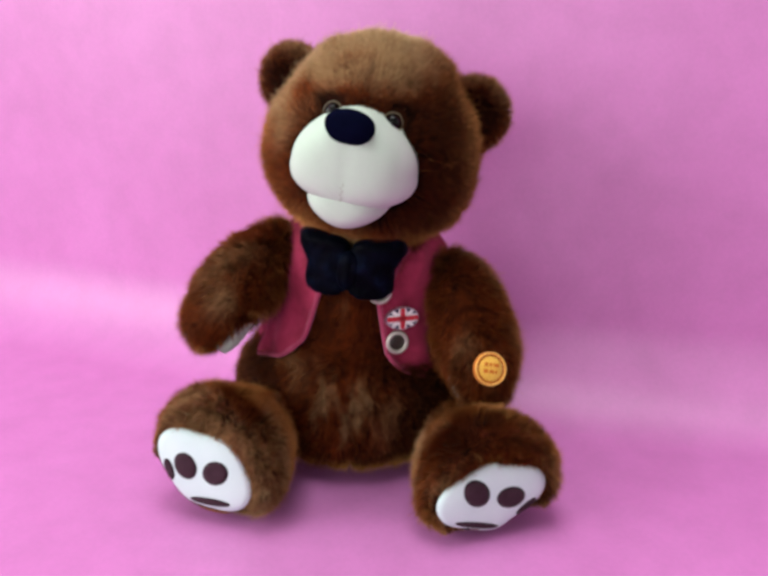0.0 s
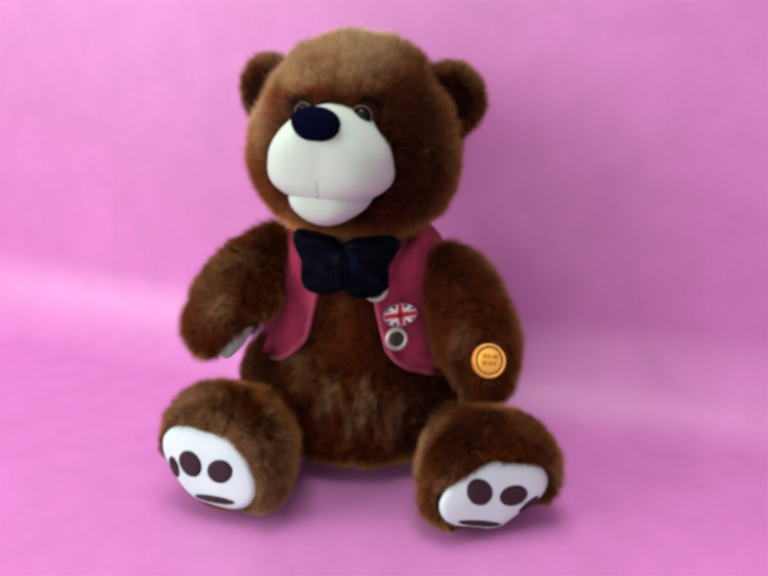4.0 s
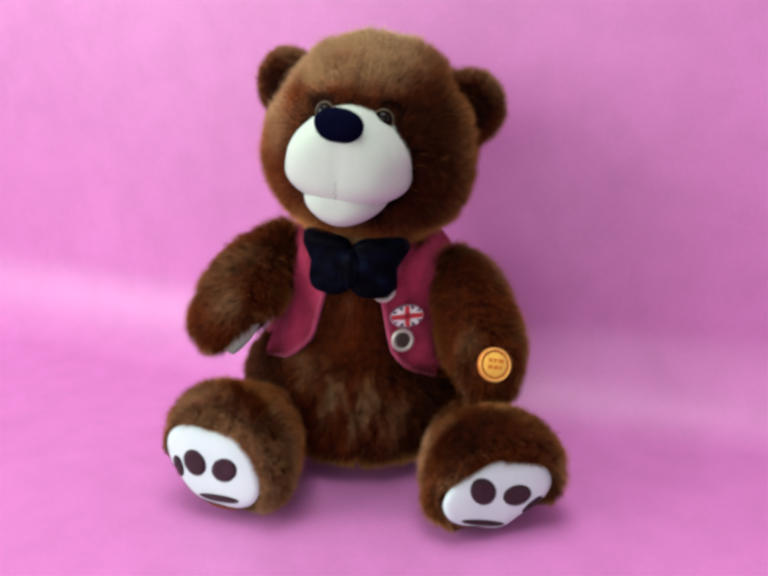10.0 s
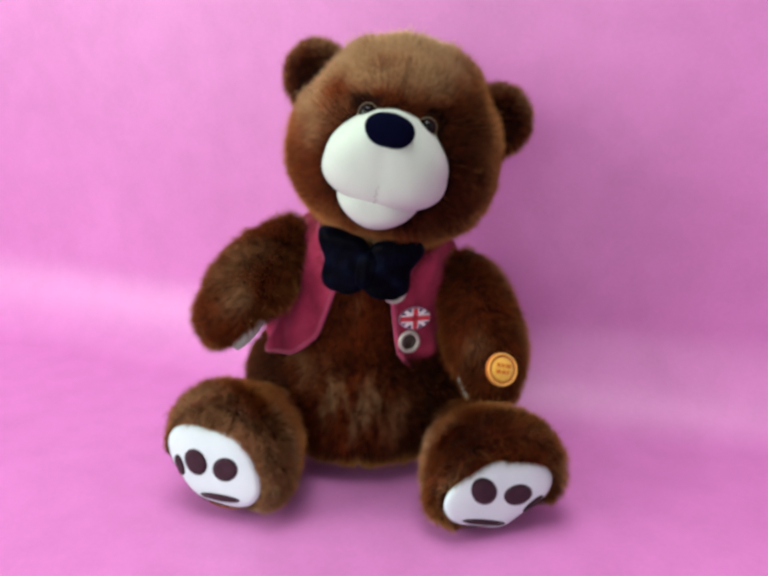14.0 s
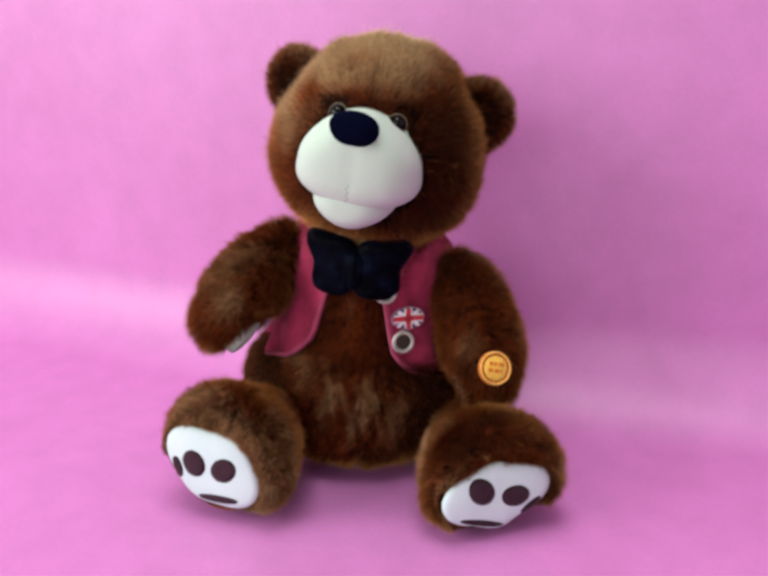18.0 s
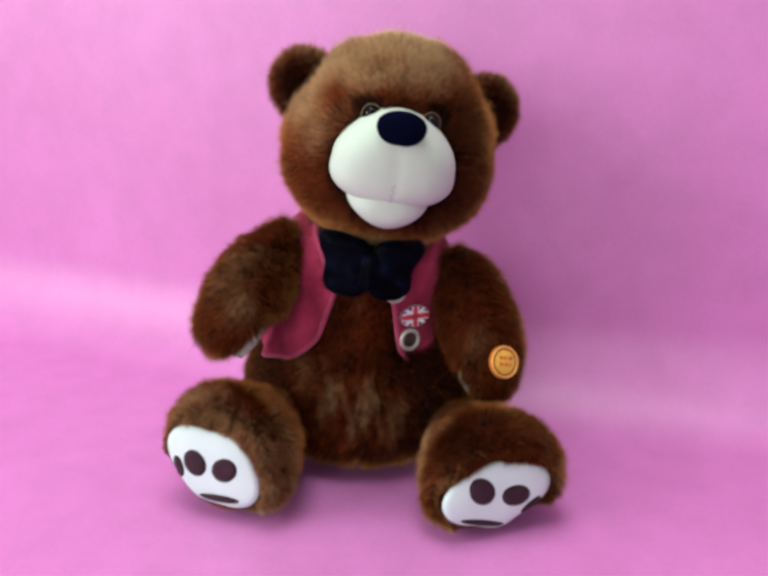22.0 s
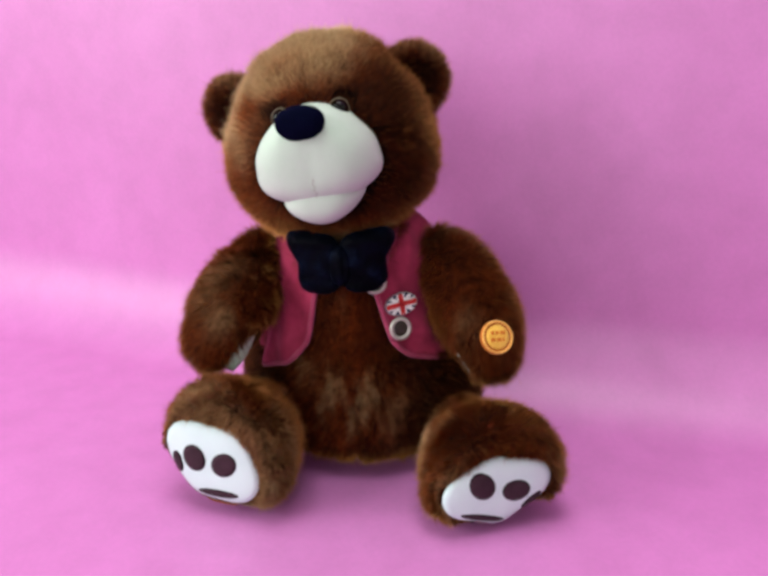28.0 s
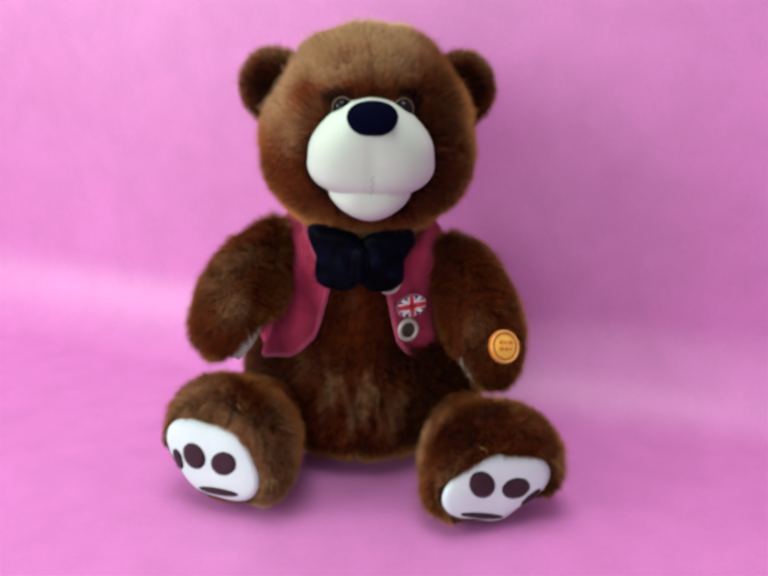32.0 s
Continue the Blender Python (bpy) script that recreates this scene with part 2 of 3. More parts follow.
def furry(name, V, F, parent, comb=(0, 0, -1), lean=0.7, density=4.2e6, length=0.0092, width=0.00030, keep=None, m=None, label="", pale=None, shrink=0.0014, trim=None):
    """A stuffed plush piece: its skin and its pile of short tapered hairs, in one mesh."""
    V = np.asarray(V, float)
    V = V + np.stack([V[:, 0] - V[:, 0].mean(), V[:, 1] - V[:, 1].mean(), V[:, 2] - V[:, 2].mean()], 1) * (swirl(V, 0.055)[:, :1] * 0.022)
    T = np.array([t for f in F for t in ((f[0], f[1], f[2]),) + (((f[0], f[2], f[3]),) if len(f) == 4 else ())])
    N, area = normals_of(V, T)
    V = V - N * shrink
    count = int(area.sum() * density)
    t = T[RNG.choice(len(T), count, p=area / area.sum())]
    a, b = RNG.random(count), RNG.random(count)
    flip = a + b > 1
    a[flip], b[flip] = 1 - a[flip], 1 - b[flip]
    w = np.stack([1 - a - b, a, b], 1)[:, :, None]
    P, Q = (V[t] * w).sum(1), (N[t] * w).sum(1)
    if keep is not None:
        ok = keep(P)
        P, Q = P[ok], Q[ok]
    count = len(P)
    Q /= np.linalg.norm(Q, axis=1)[:, None]
    C = comb(P, Q) if callable(comb) else np.tile(np.array(comb, float), (count, 1))
    C = C - Q * (C * Q).sum(1)[:, None]
    C /= np.maximum(np.linalg.norm(C, axis=1), 1e-6)[:, None]
    # tufts: neighbouring hairs lean alike
    cell = np.floor(P / 0.006).astype(int)
    h = (cell[:, 0] * 73856093) ^ (cell[:, 1] * 19349663) ^ (cell[:, 2] * 83492791)
    tuft = np.stack([np.sin(h * 0.37), np.sin(h * 0.73 + 1), np.sin(h * 1.11 + 2)], 1)
    way = Q + C * lean + swirl(P, 0.031) * 0.30 + tuft * 0.20 + RNG.normal(0, 0.15, (count, 3))
    way /= np.linalg.norm(way, axis=1)[:, None]
    size = length * RNG.uniform(0.62, 1.1, count) * np.where(RNG.random(count) < 0.06, 1.35, 1.0)
    if trim is not None:
        size = size * trim(P)
    size = size[:, None]
    bend = C * lean * 0.5 + RNG.normal(0, 0.2, (count, 3))
    # ribbons lie with their faces outwards
    side = np.cross(way, Q + RNG.normal(0, 0.45, (count, 3)))
    side *= np.sign((np.cross(side, way) * Q).sum(1))[:, None]
    side /= np.maximum(np.linalg.norm(side, axis=1), 1e-6)[:, None]
    half = side * (width / 2) * RNG.uniform(0.7, 1.3, count)[:, None]
    root = P - Q * 0.0006
    mid = P + way * size * 0.55
    tip = P + way * size + bend * size * 0.35
    S = np.stack([root - half, root + half, mid + half * 0.85, mid - half * 0.85, tip], 1)
    n0 = len(V)
    verts = np.concatenate([V, S.reshape(-1, 3)])
    base = n0 + np.arange(count)[:, None] * 5
    loops = [i for f in F for i in f]
    starts, k = [], 0
    for f in F:
        starts.append(k)
        k += len(f)
    hair = np.concatenate([base + np.array([0, 1, 2, 3]), base + np.array([3, 2, 4])], 1).ravel()
    hs = (k + np.arange(count)[:, None] * 7 + np.array([0, 4])).ravel()
    loops = np.concatenate([np.array(loops, dtype=np.int32), hair.astype(np.int32)])
    starts = np.concatenate([np.array(starts, dtype=np.int32), hs.astype(np.int32)])
    me = bpy.data.meshes.new(name)
    me.vertices.add(len(verts))
    me.loops.add(len(loops))
    me.polygons.add(len(starts))
    me.vertices.foreach_set("co", verts.astype(np.float32).ravel())
    me.loops.foreach_set("vertex_index", loops)
    me.polygons.foreach_set("loop_start", starts)
    me.update(calc_edges=True)
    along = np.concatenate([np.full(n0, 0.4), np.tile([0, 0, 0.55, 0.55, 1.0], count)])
    pick = np.concatenate([np.full(n0, 0.4), np.repeat(RNG.random(count), 5)])
    frost_shade = (np.zeros(count) if pale is None else np.clip(pale(P), -0.4, 1)) + RNG.normal(0, 0.13, count)
    frost_shade = np.concatenate([np.zeros(n0), np.repeat(frost_shade, 5)])
    for key, val in (("along", along), ("pick", pick), ("frost_shade", frost_shade)):
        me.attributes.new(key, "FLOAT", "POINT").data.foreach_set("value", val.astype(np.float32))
    me.shade_smooth()
    face = Q * 0.8 + way * 0.35 + RNG.normal(0, 0.12, (count, 3))
    face /= np.linalg.norm(face, axis=1)[:, None]
    shade = np.concatenate([N, np.repeat(face, 5, axis=0)])
    me.attributes.new("custom_normal", "FLOAT_VECTOR", "POINT").data.foreach_set("vector", shade.astype(np.float32).ravel())
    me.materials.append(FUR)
    ob = place(new(name, me), parent, m)
    return tagged(ob, label) if label else ob


def facing(c, n, up=(0, 0, 1)):
    """A pose at c whose z axis points along n and whose y axis leans towards up."""
    z = Vector(n).normalized()
    x = Vector(up).cross(z).normalized()
    y = z.cross(x)
    return Matrix((( x.x, y.x, z.x, c[0]), (x.y, y.y, z.y, c[1]), (x.z, y.z, z.z, c[2]), (0, 0, 0, 1)))


def dome(rx, ry, h, power=3.0, rings=8, nu=36, drop=0.0015, lift=0.0):
    """A puffed, rounded-square pad in the xy plane, z outwards, with a rim turned under."""
    V, F = [(0, 0, h + lift)], []
    for j in range(1, rings + 2):
        q = min(j, rings) / rings
        for i in range(nu):
            a = 2 * math.pi * i / nu
            k = (abs(math.cos(a)) ** power + abs(math.sin(a)) ** power) ** (-1 / power)
            z = h * (1 - q ** 2.2) + lift if j <= rings else -drop + lift
            V.append((rx * q * k * math.cos(a), ry * q * k * math.sin(a), z))
    for i in range(nu):
        F.append((0, 1 + i, 1 + (i + 1) % nu))
    for j in range(rings):
        for i in range(nu):
            p, q = 1 + j * nu + i, 1 + j * nu + (i + 1) % nu
            F.append((p, p + nu, q + nu, q))
    return np.array(V), F


def sole_reach(a, wave):
    """The sole's outline as a radius at angle a: a mean radius and four pairs of waves."""
    r = wave[0]
    for k in range(4):
        r = r + wave[1 + 2 * k] * np.cos((k + 1) * a) + wave[2 + 2 * k] * np.sin((k + 1) * a)
    return r * 0.001


def sole_height(u, v, wave, h):
    """Height of the puffed sole over the point u, v."""
    q = math.hypot(u, v) / float(sole_reach(math.atan2(v, u), wave))
    return h * (1 - min(q, 1.0) ** 4.0)


def sole_pad(wave, h, rings=9, nu=56, drop=0.0015):
    """A puffed sole in the xy plane, z outwards, with a rim turned under."""
    V, F = [(0, 0, h)], []
    for j in range(1, rings + 2):
        q = min(j, rings) / rings
        for i in range(nu):
            a = 2 * math.pi * i / nu
            r = q * float(sole_reach(a, wave))
            V.append((r * math.cos(a), r * math.sin(a), h * (1 - q ** 4.0) if j <= rings else -drop))
    for i in range(nu):
        F.append((0, 1 + i, 1 + (i + 1) % nu))
    for j in range(rings):
        for i in range(nu):
            p, q = 1 + j * nu + i, 1 + j * nu + (i + 1) % nu
            F.append((p, p + nu, q + nu, q))
    return np.array(V), F


def sole_patch(cu, cv, au, av, turn, wave, h, rise=0.0007, rings=4, nu=24):
    """A sewn-on oval that follows the sole's surface, with a small thickness."""
    V, F = [], []
    ct, st = math.cos(radians(turn)), math.sin(radians(turn))
    for j in range(rings + 2):
        q = max(min(j, rings) / rings, 0.02)
        for i in range(nu):
            a = 2 * math.pi * i / nu
            e, g = au * q * math.cos(a), av * q * math.sin(a)
            u, v = cu + e * ct - g * st, cv + e * st + g * ct
            far = math.hypot(u, v) / (0.985 * float(sole_reach(math.atan2(v, u), wave)))
            if far > 1:
                u, v = u / far, v / far
            z = sole_height(u, v, wave, h) + (rise * (1 - 0.5 * q ** 4) if j <= rings else -0.0006)
            V.append((u, v, z))
    F.append(tuple(range(nu)))
    for j in range(rings + 1):
        for i in range(nu):
            p, q = j * nu + i, j * nu + (i + 1) % nu
            F.append((p, p + nu, q + nu, q))
    return np.array(V), F


def ring(R, r, nu=40, nv=10, squash=1.0):
    V, F = [], []
    for i in range(nu):
        a = 2 * math.pi * i / nu
        for j in range(nv):
            b = 2 * math.pi * j / nv
            k = R + r * math.cos(b)
            V.append((k * math.cos(a), k * math.sin(a), r * squash * math.sin(b)))
    for i in range(nu):
        for j in range(nv):
            F.append((i * nv + j, (i + 1) % nu * nv + j, (i + 1) % nu * nv + (j + 1) % nv, i * nv + (j + 1) % nv))
    return np.array(V), F


def slab(outline, z0, z1):
    """A flat plate from an outline in the xy plane."""
    n = len(outline)
    V = [(x, y, z0) for x, y in outline] + [(x, y, z1) for x, y in outline]
    F = [tuple(range(n, 2 * n)), tuple(reversed(range(n)))]
    F += [(i, (i + 1) % n, n + (i + 1) % n, n + i) for i in range(n)]
    return np.array(V), F


def box(x0, x1, y0, y1, z0, z1):
    return slab(((x0, y0), (x1, y0), (x1, y1), (x0, y1)), z0, z1)


def join_meshes(pieces):
    V, F, k = [], [], 0
    for v, f in pieces:
        V.append(np.asarray(v, float))
        F += [tuple(i + k for i in q) for q in f]
        k += len(v)
    return np.concatenate(V), F


# ---- the place: backdrop sheet and an assumed plain room out of view ----
def backdrop():
    """One pink sheet: it lies flat, bends up in a curve and hangs as a wall, drawn back towards one end."""
    r, flat, tall, west, east = 0.066, 0.80, 1.1, -0.60, 1.15
    prof = [(-flat + flat * i / 20, 0.0) for i in range(20)]
    prof += [(r * math.sin(a), r - r * math.cos(a)) for a in (math.pi / 2 * i / 16 for i in range(17))]
    prof += [(r, r + tall * i / 16) for i in range(1, 17)]
    nx = 60
    V, F = [], []
    for layer in (0, 1):
        for j, (y, z) in enumerate(prof):
            k = min(max((j - 20) / 16, 0), 1) * math.pi / 2
            for i in range(nx + 1):
                x = west + (east - west) * i / nx
                w = 0.0012 * noise.noise((x * 5, y * 5 + 3, z * 5)) if 0 < j < len(prof) - 1 else 0
                d = w - layer * 0.003
                V.append((x, y + 0.16 * max(x, 0) ** 2 - math.sin(k) * d, max(z, 0) + math.cos(k) * (d - 0.0012)))
    m = len(prof) * (nx + 1)
    for layer in (0, 1):
        for j in range(len(prof) - 1):
            for i in range(nx):
                a = layer * m + j * (nx + 1) + i
                q = (a, a + 1, a + nx + 2, a + nx + 1)
                F.append(q if layer == 0 else q[::-1])
    for j in range(len(prof) - 1):
        for i in (0, nx):
            a = j * (nx + 1) + i
            F.append((a, a + nx + 1, a + m + nx + 1, a + m))
    for i in range(nx):
        for j in (0, len(prof) - 1):
            a = j * (nx + 1) + i
            F.append((a, a + 1, a + m + 1, a + m))
    ob = new("backdrop", mesh_of("backdrop", V, F, BACKDROP))
    ob.matrix_world = pose(-0.33, 0.220, 0, 0, 0, -25)
    return tagged(ob, "pink seamless sheet that curves up from floor to wall", "backdrop", kind="structure")


# assumed room, never in view; its pale walls and ceiling bounce fill light
def room():
    zf = -0.006
    x0, x1, y0, y1, h, th = -1.60, 1.9, -2.9, 1.3, 2.4, 0.12
    def piece(name, boxes, mat, label, cat):
        V, F = join_meshes([box(*b) for b in boxes])
        ob = new(name, mesh_of(name, V, F, mat, False))
        return tagged(ob, label, cat, kind="structure")
    piece("floor", [(x0, x1, y0, y1, zf - 0.1, zf)], FLOOR_COVER, "plain grey floor under the pink sheet", "floor")
    piece("ceiling", [(x0, x1, y0, y1, h, h + 0.1)], WALL_PAINT, "unseen pale ceiling, added to bounce light", "ceiling")
    piece("wall_north", [(x0 - th, x1 + th, y1, y1 + th, zf - 0.1, h + 0.1)], WALL_PAINT, "unseen pale wall, added to bounce light", "wall")
    piece("wall_east", [(x1, x1 + th, y0, y1, zf - 0.1, h + 0.1)], WALL_PAINT, "unseen pale wall, added to bounce light", "wall")
    a, b = zf - 0.1, h + 0.1
    def walled(lo, hi, o0, o1, z0, z1, box_of):
        """The four blocks of a wall round one opening."""
        return [box_of(lo, o0, a, b), box_of(o1, hi, a, b), box_of(o0, o1, a, z0), box_of(o0, o1, z1, b)]
    # this opening is made up to hold the added south fill
    south = walled(x0 - th, x1 + th, -1.62, -0.08, 0.38, 1.52, lambda p, q, z0, z1: (p, q, y0 - th, y0, z0, z1))
    piece("wall_south", south, WALL_PAINT, "unseen pale wall, added to bounce light, with a window opening", "wall")
    west = walled(y0, y1, -1.32, -0.08, 0.33, 1.37, lambda p, q, z0, z1: (x0 - th, x0, p, q, z0, z1))
    piece("wall_west", west, WALL_PAINT, "unseen pale wall, added to bounce light, with a window opening", "wall")


backdrop()
room()

# ---- the toy ----
bear = tagged(new("teddy_bear"), "seated brown plush teddy bear in rose vest and bow tie", "teddy bear")
CHEST_PIVOT = Vector((-0.020, 0.060, 0.070))
NECK_PIVOT = Vector((-0.020, 0.050, 0.140))
HEAD_REST = pose(-0.0205, 0.028, 0.2085, 0, -3.4, 0.0)


def build_lower_body():
    def shape(D, P):
        k = 1 + 0.10 * np.maximum(0, -D[:, 2]) - 0.05 * np.maximum(0, D[:, 2])
        low = np.maximum(0, -D[:, 2])
        rim = np.maximum(np.hypot(D[:, 0], D[:, 1]), 1e-3)
        full = np.where(D[:, 2] < 0, (1 - np.minimum(low, 0.999) ** 2.6) ** (1 / 2.6) / rim, 1.0)
        P = P * np.stack([np.minimum(k, 1.04), full * (1 - 0.14 * np.maximum(0, D[:, 2])), np.ones_like(k)], 1)
        P[:, 2] = np.maximum(P[:, 2], -0.048)
        P[:, 1] -= 0.012 * np.maximum(0, -D[:, 1]) * np.clip(low * 1.6, 0, 1)
        return P
    V, F = ball((-0.013, 0.053, 0.050), (0.077, 0.059, 0.052), shape)
    def comb(P, Q):
        s = np.tanh((P[:, 0] + 0.017) / 0.02)
        return np.stack([s * 0.4, np.zeros(len(P)), -np.ones(len(P))], 1)
    # low base darkens the belly as painted shade; the middle streaks are tan fur
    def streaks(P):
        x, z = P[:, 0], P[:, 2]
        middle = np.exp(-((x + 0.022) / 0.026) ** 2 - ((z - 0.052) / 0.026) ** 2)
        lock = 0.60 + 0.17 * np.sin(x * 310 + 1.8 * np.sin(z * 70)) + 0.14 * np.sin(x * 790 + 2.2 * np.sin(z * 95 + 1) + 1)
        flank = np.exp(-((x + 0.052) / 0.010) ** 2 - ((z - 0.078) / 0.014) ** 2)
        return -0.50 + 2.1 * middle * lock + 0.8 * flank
    def parting(P):
        seam = -0.0165 + 0.002 * np.sin((P[:, 2] - 0.022) * 170)
        return 1 - 0.55 * np.exp(-((P[:, 0] - seam) / 0.0020) ** 2) * np.clip((0.095 - P[:, 2]) / 0.01, 0, 1)
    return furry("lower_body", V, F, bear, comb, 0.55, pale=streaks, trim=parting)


def tube_along(path, r, nu=8):
    A = [Vector(p) for p in path]
    V, F = [], []
    for i, p in enumerate(A):
        t = (A[min(i + 1, len(A) - 1)] - A[max(i - 1, 0)]).normalized()
        u = t.orthogonal().normalized()
        u = (Vector((0, -1, 0)) - t * t.dot(Vector((0, -1, 0)))).normalized() if abs(t.y) < 0.95 else u
        v = t.cross(u)
        for j in range(nu):
            a = 2 * math.pi * j / nu
            V.append(tuple(p + (u * math.cos(a) + v * math.sin(a)) * r))
    for i in range(len(A) - 1):
        for j in range(nu):
            F.append((i * nu + j, i * nu + (j + 1) % nu, (i + 1) * nu + (j + 1) % nu, (i + 1) * nu + j))
    F.append(tuple(reversed(range(nu))))
    F.append(tuple(range((len(A) - 1) * nu, len(A) * nu)))
    return np.array(V), F


CHEST = (-0.019, 0.046, 0.100)
CHEST_R = (0.053, 0.041, 0.068)


def chest_surface(phi, z, rise=0.0):
    """A point of the chest at azimuth phi (0 ahead, growing to the toy's left) and height z."""
    k = min(abs((z - CHEST[2]) / CHEST_R[2]), 0.985)
    q = (1 - k ** 3.5) ** (1 / 3.5)
    x, y = CHEST_R[0] * q * math.sin(phi), -CHEST_R[1] * q * math.cos(phi)
    d = math.hypot(math.sin(phi) / CHEST_R[0], math.cos(phi) / CHEST_R[1])
    nx, ny = math.sin(phi) / CHEST_R[0] / d, -math.cos(phi) / CHEST_R[1] / d
    return (CHEST[0] + x + nx * rise, CHEST[1] + y + ny * rise, z)


def vest_gap(z):
    """Half the opening of the vest at height z."""
    return float(np.interp(z, (0.06, 0.080, 0.120, 0.158, 0.17), (0.030, 0.025, 0.0165, 0.033, 0.036)))


def vest_flare(z):
    """How far the hem stands off in front."""
    return 0.0125 * max(0, (0.102 - z) / 0.04) ** 1.25


def build_chest():
    def shape(D, P):
        z = D[:, 2]
        rim = np.hypot(D[:, 0], D[:, 1])
        a = np.abs(z) ** 1.0
        k = (1 - np.minimum(a, 0.999) ** 3.5) ** (1 / 3.5) / np.maximum(rim, 1e-6)
        return P * np.stack([k, k, np.ones_like(k)], 1)
    V, F = ball(CHEST, CHEST_R, shape, 44, 34)
    def keep(P):
        gap = np.array([vest_gap(z) for z in P[:, 2]]) + 0.003
        front = (np.abs(P[:, 0] - CHEST[0]) < gap) & (P[:, 1] < CHEST[1])
        return front | (P[:, 2] < 0.064)
    def comb(P, Q):
        s = np.tanh((P[:, 0] - CHEST[0]) / 0.02)
        return np.stack([s * 0.3, np.zeros(len(P)), -np.ones(len(P))], 1)
    return furry("chest", V, F, bear, comb, 0.55, keep=keep, pale=lambda P: 0.5 * np.exp(-((P[:, 0] + 0.019) / 0.006) ** 2) - 0.2)


def build_vest():
    ns, nv = 96, 26
    def row(v, s, rise):
        side = abs(2 * s - 1)  # 1 at the front edges, 0 behind
        top = 0.158
        low = 0.0665 + 0.010 * max(0, (side - 0.80) / 0.20) + 0.010 * max(0, (side - 0.93) / 0.07) ** 2
        z = low + (top - low) * v
        g = math.asin(min(0.95, vest_gap(z) / (CHEST_R[0] * max(0.3, (1 - min(abs((z - CHEST[2]) / CHEST_R[2]), 0.98) ** 3.5) ** (1 / 3.5)))))
        phi = g + (2 * math.pi - 2 * g) * s
        fold = (0.0032 + 0.0034 * max(0, (0.100 - z) / 0.03)) * noise.noise((math.cos(phi) * 4.5, math.sin(phi) * 4.5, z * 60)) + 0.0007 * math.sin(phi * 9 + z * 90)
        edge = 0.0012 * max(0, (side - 0.955) / 0.045)
        flare = vest_flare(z) * min(1, max(0, (side - 0.62) / 0.2))
        tuck = 0.0045 * max(0, (v - 0.80) / 0.20)
        return chest_surface(phi, z, 0.0055 + rise + fold + edge + flare - tuck)
    V, F = [], []
    for rise in (0.0, -0.0026):
        for j in range(nv + 1):
            for i in range(ns + 1):
                V.append(row(j / nv, i / ns, rise))
    m = (nv + 1) * (ns + 1)
    for layer in (0, 1):
        for j in range(nv):
            for i in range(ns):
                a = layer * m + j * (ns + 1) + i
                q = (a, a + 1, a + ns + 2, a + ns + 1)
                F.append(q if layer == 0 else q[::-1])
    for j in range(nv):
        for i in (0, ns):
            a = j * (ns + 1) + i
            F.append((a, a + ns + 1, a + ns + 1 + m, a + m))
    for i in range(ns):
        for j in (0, nv):
            a = j * (ns + 1) + i
            F.append((a, a + 1, a + 1 + m, a + m))
    vest = part("vest", V, F, VEST_VELVET, bear, "sleeveless rose-pink velvet vest, open in front")
    for s in (0.0, 1.0):
        edge = [row(j / nv, s, -0.0010) for j in range(nv + 1)]
        part("vest_piping", *tube_along(edge, 0.0017), VEST_EDGE, vest, "rolled velvet front edge")
    hem = [row(0.0, i / ns, -0.0010) for i in range(ns + 1)]
    part("vest_hem", *tube_along(hem, 0.0017), VEST_EDGE, vest, "rolled velvet hem")
    def on_vest(x, z):
        phi = math.asin((x - CHEST[0]) / (CHEST_R[0] * 1.08))
        p = chest_surface(phi, z, 0.0064 + vest_flare(z))
        q = chest_surface(phi, z, 0.03)
        n = (Vector(q) - Vector(p)).normalized()
        return p, (n.x, n.y, n.z + 0.12)
    for x, z in ((0.0113, 0.0935), (-0.0010, 0.1245)):
        p, n = on_vest(x, z)
        m4 = facing(p, n)
        cup, f = ring(0.0060, 0.0014)
        part("button", *join_meshes([dome(0.0058, 0.0058, 0.0012, 2.0, 6, 32, 0.001, 0.0006), (np.array(ring(0.0028, 0.0005)[0]) + np.array([0, 0, 0.0014]), ring(0.0028, 0.0005)[1])]), BUTTON_BROWN, vest, "dark brown button in a worn silver ring", m4)
        part("button_rim", cup + np.array([0, 0, 0.0010]), f, BUTTON_RIM, vest, "worn silver button ring", m4)
    build_pin(vest, *on_vest(0.0130, 0.1085))
    return vest


